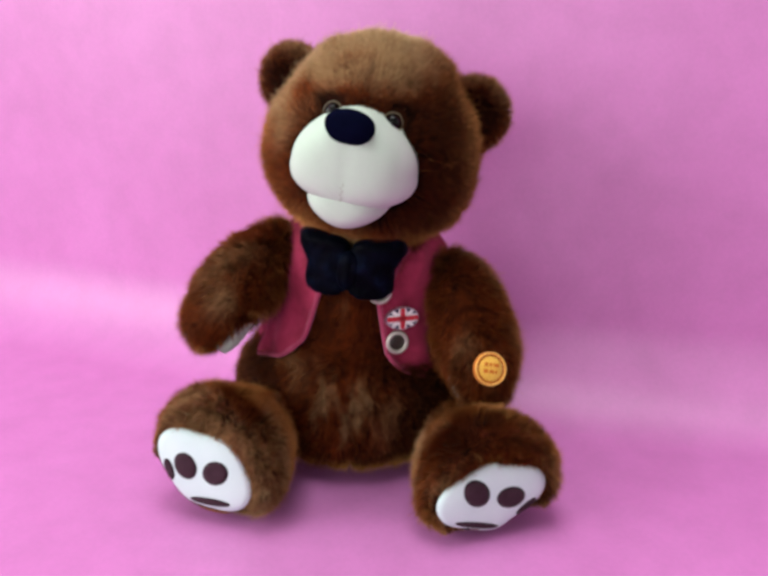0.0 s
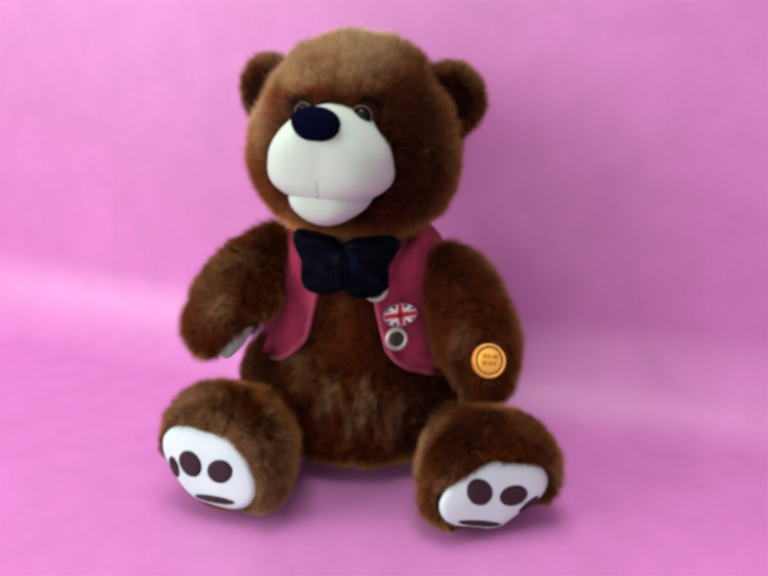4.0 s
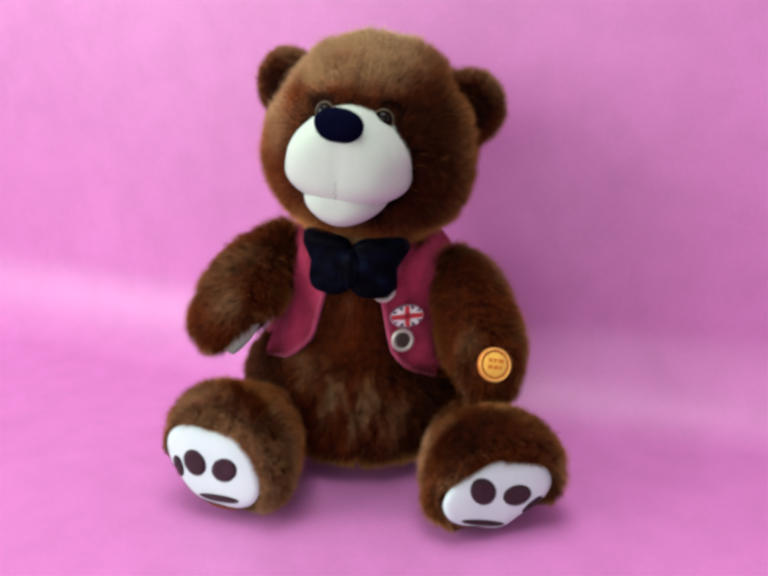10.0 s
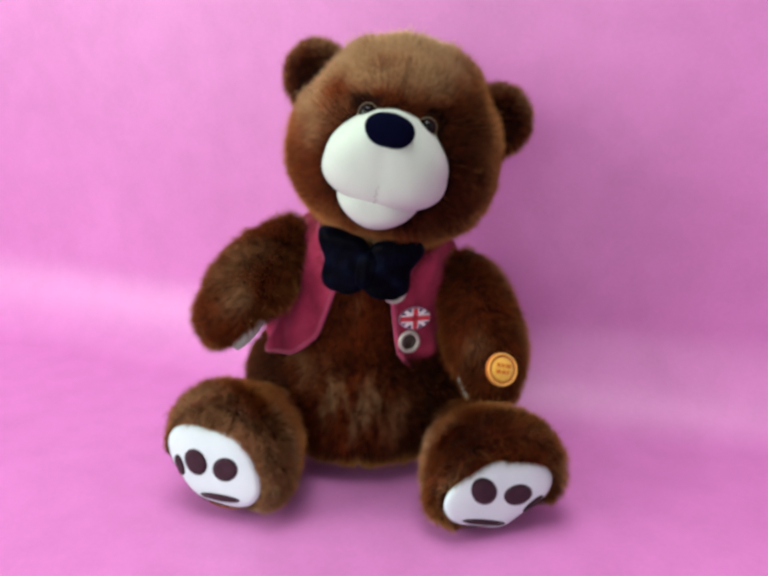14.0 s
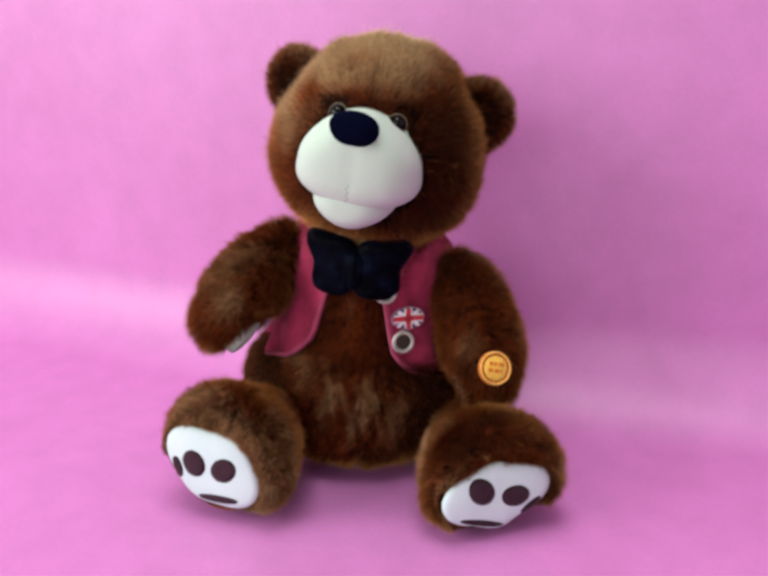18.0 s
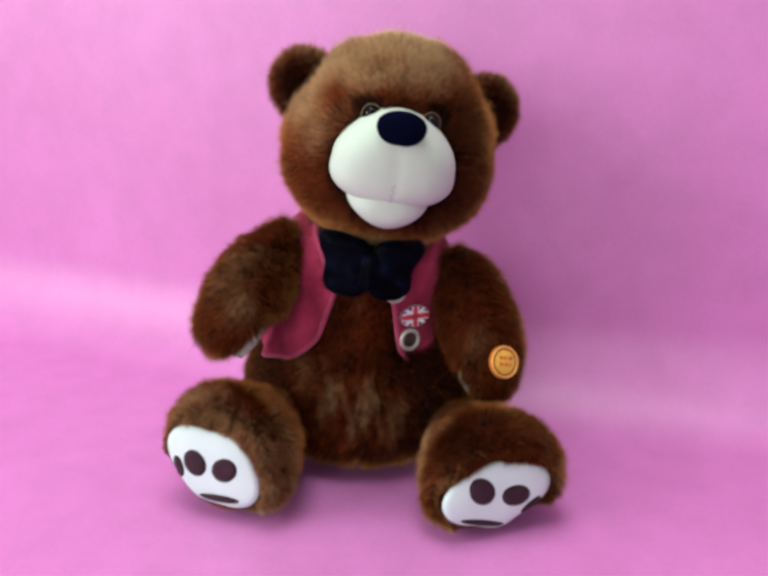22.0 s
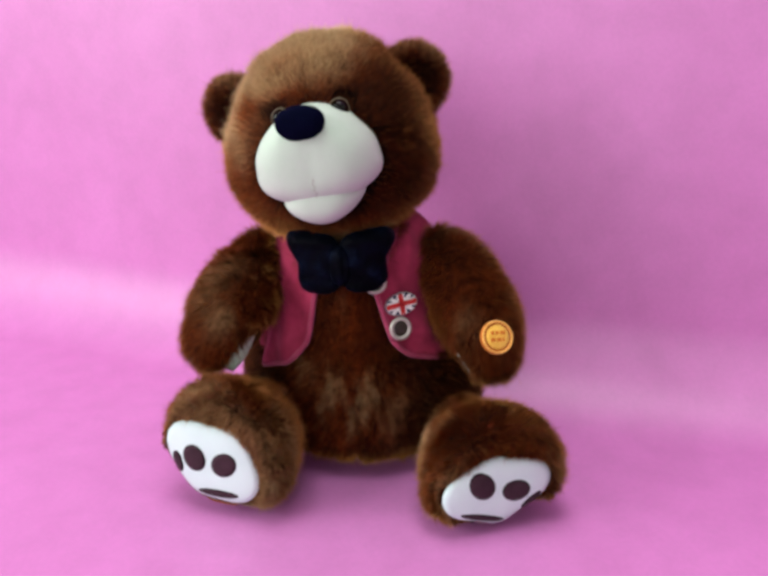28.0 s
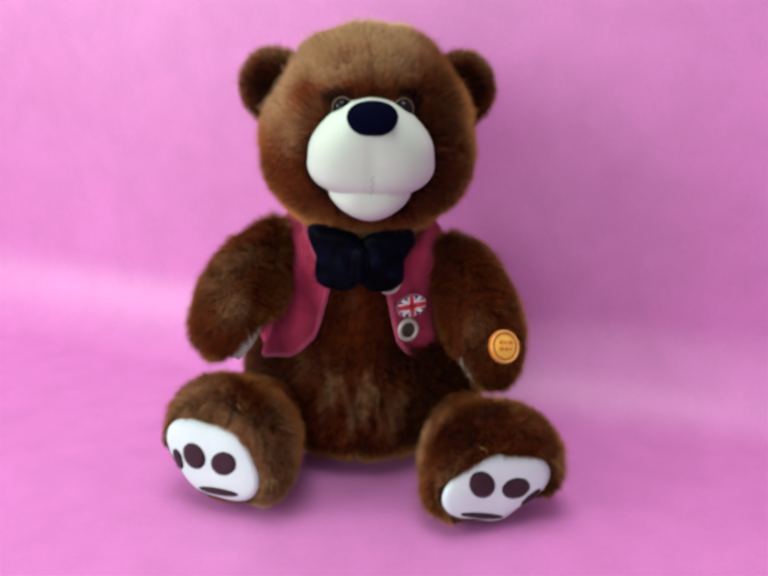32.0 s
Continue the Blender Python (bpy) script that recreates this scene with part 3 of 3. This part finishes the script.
def build_pin(vest, p, n):
    """An oval enamel pin with a crossed flag design."""
    m4 = facing((p[0], p[1], p[2]), n) @ pose(0, 0, 0.0006, 0, 0, 4)
    a, b = 0.0103, 0.0066
    oval = [(a * math.cos(2 * math.pi * i / 48), b * math.sin(2 * math.pi * i / 48)) for i in range(48)]
    part("pin_plate", *slab([(x * 1.05, y * 1.06) for x, y in oval], -0.0005, 0.0008), PIN_METAL, vest, "silver rim of an oval pin", m4, False)
    part("pin_field", *slab(oval, 0.0, 0.0012), ENAMEL_BLUE, vest, "navy enamel field", m4, False)
    def clip(poly, z0, z1, mat, name):
        pts = []
        for i in range(len(poly)):
            (x0, y0), (x1, y1) = poly[i], poly[(i + 1) % len(poly)]
            for k in range(10):
                x, y = x0 + (x1 - x0) * k / 10, y0 + (y1 - y0) * k / 10
                q = math.hypot(x / a, y / b)
                if q > 0.98:
                    x, y = x / q * 0.98, y / q * 0.98
                pts.append((x, y))
        part(name, *slab(pts, z0, z1), mat, vest, "", m4, False)
    def bar(ang, w, name, mat, z):
        c, s = math.cos(ang), math.sin(ang)
        L = 0.0125
        poly = [(x * c - y * s, x * s + y * c) for x, y in ((-L, -w), (L, -w), (L, w), (-L, w))]
        clip(poly, 0.001, z, mat, name)
    for g in (0.62, -0.62):
        bar(g, 0.0011, "pin_white_diagonal", ENAMEL_WHITE, 0.00135)
    for g in (0.0, math.pi / 2):
        bar(g, 0.0026, "pin_white_cross", ENAMEL_WHITE, 0.0015)
    for g in (0.0, math.pi / 2):
        bar(g, 0.0016, "pin_red_cross", ENAMEL_RED, 0.0017)


def build_bow():
    """A puffed velvet bow: two pleated wings and a knot."""
    bow = tagged(place(new("bow_tie"), bear), "soft navy-black velvet bow tie")
    for side in (-1, 1):
        D, F = ball_grid(44, 28)
        P = np.zeros_like(D)
        s = np.sign(D[:, 0]) * np.abs(D[:, 0]) ** 0.5
        u = (s + 1) / 2  # 0 at the knot, 1 at the outer edge
        h = np.where(D[:, 2] > 0, 0.0170 + 0.0035 * u, 0.0165 + 0.0045 * u)
        v = np.sign(D[:, 2]) * np.abs(D[:, 2]) ** 0.36
        reach = 0.0328 - 0.0054 * (1 - v) * 0.9 - 0.0015 * np.cos(v * 5)
        P[:, 0] = side * u * reach
        P[:, 2] = v * h
        pleat = 1 + 0.22 * np.cos(v * 7 + 1.5 * u) * (1 - 0.5 * u)
        P[:, 1] = D[:, 1] * (0.0050 + 0.0040 * u) * pleat
        P[:, 1] += 0.010 * u ** 2
        for p in P:
            q = noise.noise_vector((p[0] * 130 + side, p[1] * 130, p[2] * 130))
            p += np.array(q) * 0.0011 * min(1.0, abs(p[0]) / 0.012)
        if side < 0:
            F = [f[::-1] for f in F]
        part("bow_wing", P + np.array([-0.0188, -0.0125, 0.1410]), F, BOW_VELVET, bow)
    def knot_shape(D, P):
        P[:, 1] *= 1 + 0.12 * np.cos(D[:, 0] * 9)
        return P
    part("bow_knot", *ball((-0.0188, -0.0148, 0.1400), (0.0070, 0.0056, 0.0120), knot_shape, 28, 20), BOW_VELVET, bow)
    return bow


def build_arm(side):
    if side > 0:  # the toy's left
        path = ((0.030, 0.034, 0.143), (0.054, 0.030, 0.125), (0.0710, 0.001, 0.0605))
        radii = (0.0140, 0.0185, 0.0220, 0.0248, 0.0228)
    else:
        path = ((-0.064, 0.036, 0.146), (-0.083, 0.022, 0.130), (-0.1036, -0.018, 0.0832))
        radii = (0.0120, 0.0165, 0.0210, 0.0240, 0.0218)
    V, F = limb(path, radii)
    hand = np.array(path[2]) * 0.66 + np.array(path[1]) * 0.34
    n = np.array((-0.90, 0.14, -0.42) if side > 0 else (0.90, 0.06, -0.43))
    n = n / np.linalg.norm(n)
    spot = hand + n * 0.0168
    grain = np.array(path[1]) - np.array(path[2])
    grain = grain - n * (grain @ n)
    grain = grain / np.linalg.norm(grain)
    def keep(P):
        d = P - hand
        w = d @ n
        flat = d - np.outer(w, n)
        run = flat @ grain
        off = np.hypot(run / 1.75, np.linalg.norm(flat - np.outer(run, grain), axis=1))
        return ~((w > 0.003) & (off < 0.0115))
    axis = np.array(path[2]) - np.array(path[0])
    crook = np.array((0.052, 0.000, 0.104) if side > 0 else (-0.090, -0.010, 0.112))
    # paler at the crook, darker below towards the hand
    def fur_tone(P):
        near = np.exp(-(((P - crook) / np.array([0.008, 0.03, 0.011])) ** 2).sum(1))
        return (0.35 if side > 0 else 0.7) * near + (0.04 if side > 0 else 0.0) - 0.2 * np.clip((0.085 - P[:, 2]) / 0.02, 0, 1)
    arm = furry("arm", V, F, bear, tuple(axis / np.linalg.norm(axis)), 0.60, keep=keep, pale=fur_tone)
    part("palm_pad", *dome(0.0105, 0.0205, 0.0050, 2.0, 8, 36, 0.009), WHITE_PLUSH, arm, "cream velour palm pad", facing(tuple(spot - n * 0.001), tuple(n), tuple(grain)))
    if side > 0:
        c, n = (0.0706, -0.0166, 0.0932), (0.36, -0.83, 0.42)
        m4 = facing(c, n) @ pose(0, 0, -0.0014, 0, 0, -8)
        part("patch_base", *dome(0.0102, 0.0102, 0.0012, 2.0, 6, 40, 0.0015), BURNT, arm, "round orange embroidered patch", m4)
        V, F = ring(0.0092, 0.0008)
        part("patch_rim", V + np.array([0, 0, 0.0010]), F, RIM_CREAM, arm, "pale stitched rim", m4)
        V, F = dome(0.0073, 0.0073, 0.0010, 2.0, 5, 36, 0.0006, 0.0012)
        part("patch_centre", V, F, YELLOW, arm, "yellow stitched centre", m4)
        for y, xs in ((0.0024, ((-0.0046, -0.0026), (-0.0016, 0.0002), (0.0012, 0.0044))), (-0.0016, ((-0.0048, -0.0020), (-0.0010, 0.0016), (0.0024, 0.0036)))):
            for xa, xb in xs:
                part("patch_mark", *box(xa, xb, y - 0.0010, y + 0.0010, 0.0016, 0.0024), ORANGE, arm, "", m4, False)
    return arm


def build_leg(side):
    if side > 0:
        hip, knee, c, off = (0.040, 0.035, 0.030), (0.050, -0.008, 0.022), (0.0665, -0.0715, 0.0235), (0.0006, 0.0, 0.0050)
        n, mid = (0.30, -0.94, -0.02), (-0.0027, 0.0032)
        bare = (-80, 78)
        wave = (24.8, -0.10, -0.60, 5.70, 0.94, 0.19, 0.31, 1.94, 1.02)
        toes = ((-0.0105, 0.0050, 0.0083, 0.0063, 125), (0.0103, -0.0010, 0.0082, 0.0060, 167), (0.0211, -0.0100, 0.0066, 0.0024, 36), (-0.0088, -0.0161, 0.0131, 0.0017, -16))
        radii = (0.016, 0.018, 0.0250, 0.0432, 0.0480)
    else:
        hip, knee, c, off = (-0.066, 0.035, 0.034), (-0.074, -0.003, 0.030), (-0.1025, -0.0530, 0.0340), (0.0026, 0.0, 0.0048)
        n, mid = (-0.36, -0.93, 0.02), (0.0026, -0.0010)
        bare = (-112, 88)
        wave = (26.8, -0.09, 0.18, 2.85, -2.67, -0.17, 0.52, -0.95, -1.18)
        toes = ((-0.0228, -0.0031, 0.0063, 0.0031, 97), (-0.0106, 0.0021, 0.0076, 0.0070, 94), (0.0089, 0.0012, 0.0081, 0.0063, 35), (0.0035, -0.0186, 0.0128, 0.0021, 4))
        radii = (0.016, 0.019, 0.0265, 0.0440, 0.0472)
    N = np.array(n) / np.linalg.norm(n)
    V, F = limb((hip, knee, tuple(np.array(c) + N * 0.014 + np.array(off))), radii, 36, 36, 0.55)
    w = (V - np.array(c)) @ N
    V = V - np.outer(np.maximum(w + 0.004, 0), N)
    V[:, 2] = np.maximum(V[:, 2], 0.0035)
    m4 = facing(tuple(np.array(c) - N * 0.0032), tuple(N)) @ pose(mid[0], mid[1], 0)
    X, Y, O = np.array(m4.col[0][:3]), np.array(m4.col[1][:3]), np.array(m4.col[3][:3])
    def hem(u, v):
        """One where the fur is drawn in tight under the sole, nought elsewhere."""
        turn = (np.degrees(np.arctan2(v, u)) - bare[0] + 180) % 360 - 180
        return np.clip((bare[1] - abs(turn)) / 22, 0, 1)
    d = V - O
    u, v, w = d @ X, d @ Y, d @ N
    limit = sole_reach(np.arctan2(v, u), wave) + 0.0015 + 0.03 * np.clip((-w - 0.012) / 0.034, 0, 1) + 0.03 * (1 - hem(u, v))
    draw = np.minimum(1, limit / np.maximum(np.hypot(u, v), 1e-5)) - 1
    V = V + np.outer(draw * u, X) + np.outer(draw * v, Y)
    def keep(P):
        d = P - O
        u, v = d @ X, d @ Y
        return ~((d @ N > -0.006) & (np.hypot(u, v) < 0.98 * sole_reach(np.arctan2(v, u), wave)))
    def trim(P):
        d = P - O
        u, v = d @ X, d @ Y
        q = np.hypot(u, v) / sole_reach(np.arctan2(v, u), wave)
        return np.where(d @ N > -0.010, np.clip((q - 0.95) / 0.22, 0.45, 1), 1) * (1 - 0.5 * hem(u, v) * (d @ N > -0.020))
    # paler at lip and crest; right foot's top paler, left foot's upper side darker
    def fur_tone(P):
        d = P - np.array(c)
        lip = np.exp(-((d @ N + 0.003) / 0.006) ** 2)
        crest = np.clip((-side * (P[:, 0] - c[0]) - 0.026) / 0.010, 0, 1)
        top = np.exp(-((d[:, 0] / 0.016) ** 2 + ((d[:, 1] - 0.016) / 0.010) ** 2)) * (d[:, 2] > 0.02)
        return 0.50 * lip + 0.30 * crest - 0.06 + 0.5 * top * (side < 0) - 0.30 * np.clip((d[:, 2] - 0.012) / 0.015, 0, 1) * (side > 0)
    leg = furry("leg", V, F, bear, tuple(N * 0.5 + np.array((0, 0, -0.7))), 0.34, length=0.0074, keep=keep, pale=fur_tone, trim=trim)
    h = 0.0028
    part("sole", *sole_pad(wave, h), SOLE_CLOTH, leg, "puffed white velour foot sole", m4)
    for u, v, au, av, turn in toes:
        pad = part("toe_pad", *sole_patch(u, v, au, av, turn, wave, h, 0.0008), PAD_CLOTH, leg, "dark brown embroidered toe pad", m4)
        part("stitched_edge", *sole_patch(u, v, au + 0.0007, av + 0.0007, turn, wave, h, 0.0005), EDGE_THREAD, pad, "darker stitched edge")
    return leg


def build_head():
    def shape(D, P):
        z = D[:, 2]
        k = 1 + 0.15 * np.maximum(0, -z) - 0.10 * np.maximum(0, z) * (1 - np.maximum(0, z))
        k = k * (1 - np.where(D[:, 0] < 0, 0.085, 0.045) * np.exp(-((z - 0.42) / 0.27) ** 2))
        P = P * np.stack([k, 1 + 0.06 * np.maximum(0, -z), np.ones_like(k)], 1)
        return P
    V, F = ball((0, 0, 0.001), (0.0600, 0.0560, 0.0580), shape, 48, 34)
    def keep(P):
        d = (P - np.array([0, -0.045, -0.006])) / np.array([0.0315, 0.05, 0.0255])
        e = (P - np.array([0, -0.043, -0.028])) / np.array([0.0185, 0.035, 0.0110])
        g = np.stack([np.abs(P[:, 0] - 0.0010) - 0.0161, P[:, 2] - 0.0206], 1)
        socket = ((g ** 2).sum(1) < 0.0068 ** 2) & (P[:, 1] < 0)
        return ((d ** 2).sum(1) > 1) & ((e ** 2).sum(1) > 1) & ~socket
    def comb(P, Q):
        c = P - np.array([0, -0.05, 0.0])
        c[:, 1] += 0.02
        return c / np.linalg.norm(c, axis=1)[:, None] + np.array([0, 0.2, -0.1])
    # painted light: crown and -x temple paler, +x side darker; chin tuft is tan
    def fur_tone(P):
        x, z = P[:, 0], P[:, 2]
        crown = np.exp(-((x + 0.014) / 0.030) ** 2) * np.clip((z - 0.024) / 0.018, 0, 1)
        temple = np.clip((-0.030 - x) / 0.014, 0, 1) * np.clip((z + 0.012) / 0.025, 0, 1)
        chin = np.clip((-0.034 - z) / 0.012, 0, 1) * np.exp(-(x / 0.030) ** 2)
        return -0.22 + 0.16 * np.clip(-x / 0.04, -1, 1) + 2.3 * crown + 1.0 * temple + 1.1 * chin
    head = furry("head", V, F, bear, comb, 0.60, length=0.0090, keep=keep, m=HEAD_REST, pale=fur_tone)
    def muzzle_shape(D, P):
        up, low = np.maximum(0, D[:, 2]), np.maximum(0, -D[:, 2])
        front = np.maximum(0, -D[:, 1])
        rho = np.hypot(D[:, 0], D[:, 2])
        P = P * np.stack([1 - 0.20 * up ** 2 + 0.42 * low ** 1.5 * np.sqrt(1 - np.minimum(low, 1)), np.ones_like(up), np.where(D[:, 2] > 0, 1.13, 0.90)], 1)
        # blunt front, fullest towards the nose
        P[:, 1] = np.where(D[:, 1] < 0, -0.0335 * (1 - np.minimum(rho, 1) ** 4.0) ** (1 / 2.4), P[:, 1])
        P[:, 1] -= 0.0015 * D[:, 2] * front
        P[:, 1] += 0.0006 * np.exp(-(D[:, 0] * 18) ** 2) * front
        return P
    part("muzzle", *ball((0.0005, -0.0450, -0.0040), (0.0344, 0.0345, 0.0270), muzzle_shape, 64, 40), WHITE_PLUSH, head, "cream velour muzzle")
    def on_muzzle(x, z, rise):
        d = np.array([[x, -math.sqrt(1 - x * x - z * z), z]])
        p = muzzle_shape(d, d * np.array((0.0344, 0.0345, 0.0270)))[0]
        return tuple(p + np.array((0.0005, -0.0450 - rise, -0.0040)))
    for k in range(7):
        z = -0.30 - 0.075 * k
        part("stitch", *tube_along([on_muzzle(0.012 * (-1) ** k, z, 0.0002), on_muzzle(0.012 * (-1) ** k, z - 0.03, 0.0002)], 0.00030, 6), STITCH, head, "grey-tan centre stitch")
    part("mouth_line", *tube_along([on_muzzle(-0.56 + 0.07 * k, -0.80 - 0.010 * math.sin(k * 1.3), 0.0001) for k in range(11)], 0.00035, 6), STITCH, head, "thin dark stitched mouth line")
    def jaw_shape(D, P):
        low = np.maximum(0, -D[:, 2])
        P[:, 0] *= 1 - 0.30 * low ** 1.5
        P[:, 1] = np.where(D[:, 1] < 0, -0.0305 * (1 - np.minimum(np.hypot(D[:, 0], D[:, 2]), 1) ** 3.2) ** (1 / 2.2), P[:, 1])
        return P
    jaw = part("jaw", *ball((0, 0, 0), (0.0232, 0.0285, 0.0155), jaw_shape, 44, 28), WHITE_PLUSH, head, "cream velour lower jaw", pose(0, -0.0434, -0.0238, 4))
    def nose_shape(D, P):
        P[:, 0] *= 1 + 0.14 * D[:, 2]
        P[:, 2] = np.where(D[:, 2] < 0, P[:, 2] * (0.82 + 0.25 * np.abs(D[:, 0])), P[:, 2])
        return P
    part("nose", *ball((0, 0, 0), (0.0130, 0.0080, 0.0100), nose_shape, 36, 24), NOSE_VELVET, head, "navy-black velvet nose", pose(0.0, -0.0775, 0.0178, 26))
    for side in (-1, 1):
        eye = part("eye", *ball((0, 0, 0), (0.0052, 0.0050, 0.0052), None, 28, 18), EYE_AMBER, head, "glossy dark amber plastic eye", pose(0.0010 + side * 0.0161, -0.0514, 0.0206, -8, 0, side * 14))
        part("pupil", *ball((0, -0.0028, 0), (0.0038, 0.0028, 0.0038), None, 24, 16), EYE_BLACK, head, "glossy black pupil", eye.matrix_basis.copy())
        V, F = ring(0.0053, 0.0004)
        part("eye_rim", np.stack([V[:, 0], -V[:, 2] - 0.0010, V[:, 1]], 1), F, EYE_RIM, head, "thin pale eye rim", eye.matrix_basis.copy())
        def ear_shape(D, P):
            cup = np.maximum(0, -D[:, 1]) * np.exp(-((D[:, 0] ** 2 + D[:, 2] ** 2) / 0.45))
            P[:, 1] += 0.0115 * cup
            return P
        V, F = ball((0, 0, 0), (0.0200, 0.0100, 0.0210), ear_shape, 32, 22)
        # ear hollow coloured darker for shade, rim coloured brighter for light through the hairs
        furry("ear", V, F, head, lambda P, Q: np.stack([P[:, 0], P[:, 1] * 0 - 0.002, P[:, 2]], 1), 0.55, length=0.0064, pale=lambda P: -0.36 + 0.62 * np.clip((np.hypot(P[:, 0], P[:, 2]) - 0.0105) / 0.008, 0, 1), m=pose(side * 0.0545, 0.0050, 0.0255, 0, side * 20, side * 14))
    return head, jaw


build_lower_body()
chest = build_chest()
vest = build_vest()
bow = build_bow()
arm_r = build_arm(-1)
arm_l = build_arm(1)
leg_r = build_leg(-1)
leg_l = build_leg(1)
head, jaw = build_head()

# ---- how it moves: one crank sways chest and head ----
# rows: constant, cos, sin, cos 2, sin 2; turns about x, y, z in degrees, shifts in millimetres
HEAD_SWAY = (
    (-0.19, 4.40, -5.09, 3.64, 3.11, -0.45),
    (0.71, 7.87, 7.55, 4.37, -1.59, 1.65),
    (0.85, 9.01, -3.59, 4.36, 1.29, 1.01),
    (-0.57, -1.31, 0.21, -0.07, 1.67, -0.33),
    (-0.33, -0.19, 0.45, -0.05, 0.89, -0.63),
)
CHEST_SWAY = (
    (-0.30, 2.47, -3.13, 1.35, 1.80, -0.62),
    (0.51, 4.81, 5.24, -3.14, 2.08, 0.28),
    (-0.27, 4.27, -2.92, 1.86, 1.95, -0.71),
    (0.16, -0.20, 0.79, -1.00, 0.51, 0.28),
    (-0.05, 0.05, 1.09, -1.07, 0.27, -0.12),
)
REST_TURN = 30.15
# the crank's turn in radians at each time; it halts now and then
CRANK_A = ((0.0, 1.78), (0.5, 3.65), (1.0, 4.87), (1.5, 6.62), (2.0, 8.26), (2.5, 9.64), (3.0, 11.46), (3.5, 13.19), (5.5, 20.07), (6.0, 21.60), (6.2, 22.02), (6.5, 22.10), (7.0, 23.56), (7.5, 25.49))
CRANK_B = ((8.0, 27.07), (8.5, 28.43), (9.0, 30.15), (9.5, 31.96), (10.0, 33.49), (10.5, 34.78), (11.0, 36.51), (11.35, 36.60), (11.5, 37.04), (12.0, 38.71), (12.5, 40.23), (13.0, 41.58), (13.5, 43.49), (14.0, 45.22), (14.5, 46.68))
CRANK_C = ((16.5, 53.23), (17.0, 54.90), (17.5, 56.72), (18.0, 58.37), (18.5, 59.79), (19.0, 61.63), (19.25, 62.06), (19.85, 62.14), (20.0, 62.80), (20.5, 64.33), (21.0, 65.76), (21.5, 67.33), (22.0, 69.22), (22.5, 70.92), (23.0, 72.30), (23.5, 73.93))
CRANK_D = ((24.0, 75.88), (24.5, 77.54), (25.0, 78.89), (25.5, 80.91), (25.65, 81.12), (26.45, 81.20), (27.5, 84.32), (28.0, 85.89), (28.5, 87.84), (29.0, 89.66), (29.5, 91.12), (30.0, 92.68), (30.5, 94.72), (31.0, 96.44), (31.5, 97.76), (32.0, 99.83))
CRANK = CRANK_A + CRANK_B + CRANK_C + CRANK_D


def crank_at(t):
    """The crank's turn at t, by a curve that never runs back."""
    T, Y = [p[0] for p in CRANK], [p[1] for p in CRANK]
    d = [(Y[i + 1] - Y[i]) / (T[i + 1] - T[i]) for i in range(len(T) - 1)]
    i = min(max(sum(1 for x in T if x <= t) - 1, 0), len(T) - 2)
    def slope(k):
        if k <= 0 or k >= len(T) - 1:
            return d[min(max(k, 0), len(d) - 1)]
        return 2 * d[k - 1] * d[k] / (d[k - 1] + d[k])
    h, s = T[i + 1] - T[i], (t - T[i]) / (T[i + 1] - T[i])
    return ((1 + 2 * s) * (1 - s) ** 2 * Y[i] + s * (1 - s) ** 2 * h * slope(i) + s * s * (3 - 2 * s) * Y[i + 1] + s * s * (s - 1) * h * slope(i + 1))


def sway(table, pivot, a):
    k = (1, math.cos(a), math.sin(a), math.cos(2 * a), math.sin(2 * a))
    v = [sum(k[j] * table[j][i] for j in range(5)) for i in range(6)]
    turn = Vector([radians(x) for x in v[:3]])
    q = Matrix.Rotation(turn.length, 4, turn.normalized()) if turn.length > 1e-9 else Matrix.Identity(4)
    return Matrix.Translation(pivot + Vector(v[3:]) / 1000) @ q @ Matrix.Translation(-pivot)


def motions():
    times = [i / 10 for i in range(321)]
    turns = [crank_at(t) for t in times]
    for table, pivot, things in ((CHEST_SWAY, CHEST_PIVOT, (chest, vest, bow, arm_r, arm_l)), (HEAD_SWAY, NECK_PIVOT, (head,))):
        rest = Matrix.Identity(4) if table is HEAD_SWAY else sway(table, pivot, REST_TURN).inverted()
        for ob in things:
            home = ob.matrix_basis.copy()
            walk(ob, [(t, sway(table, pivot, a) @ rest @ home) for t, a in zip(times, turns)])


motions()
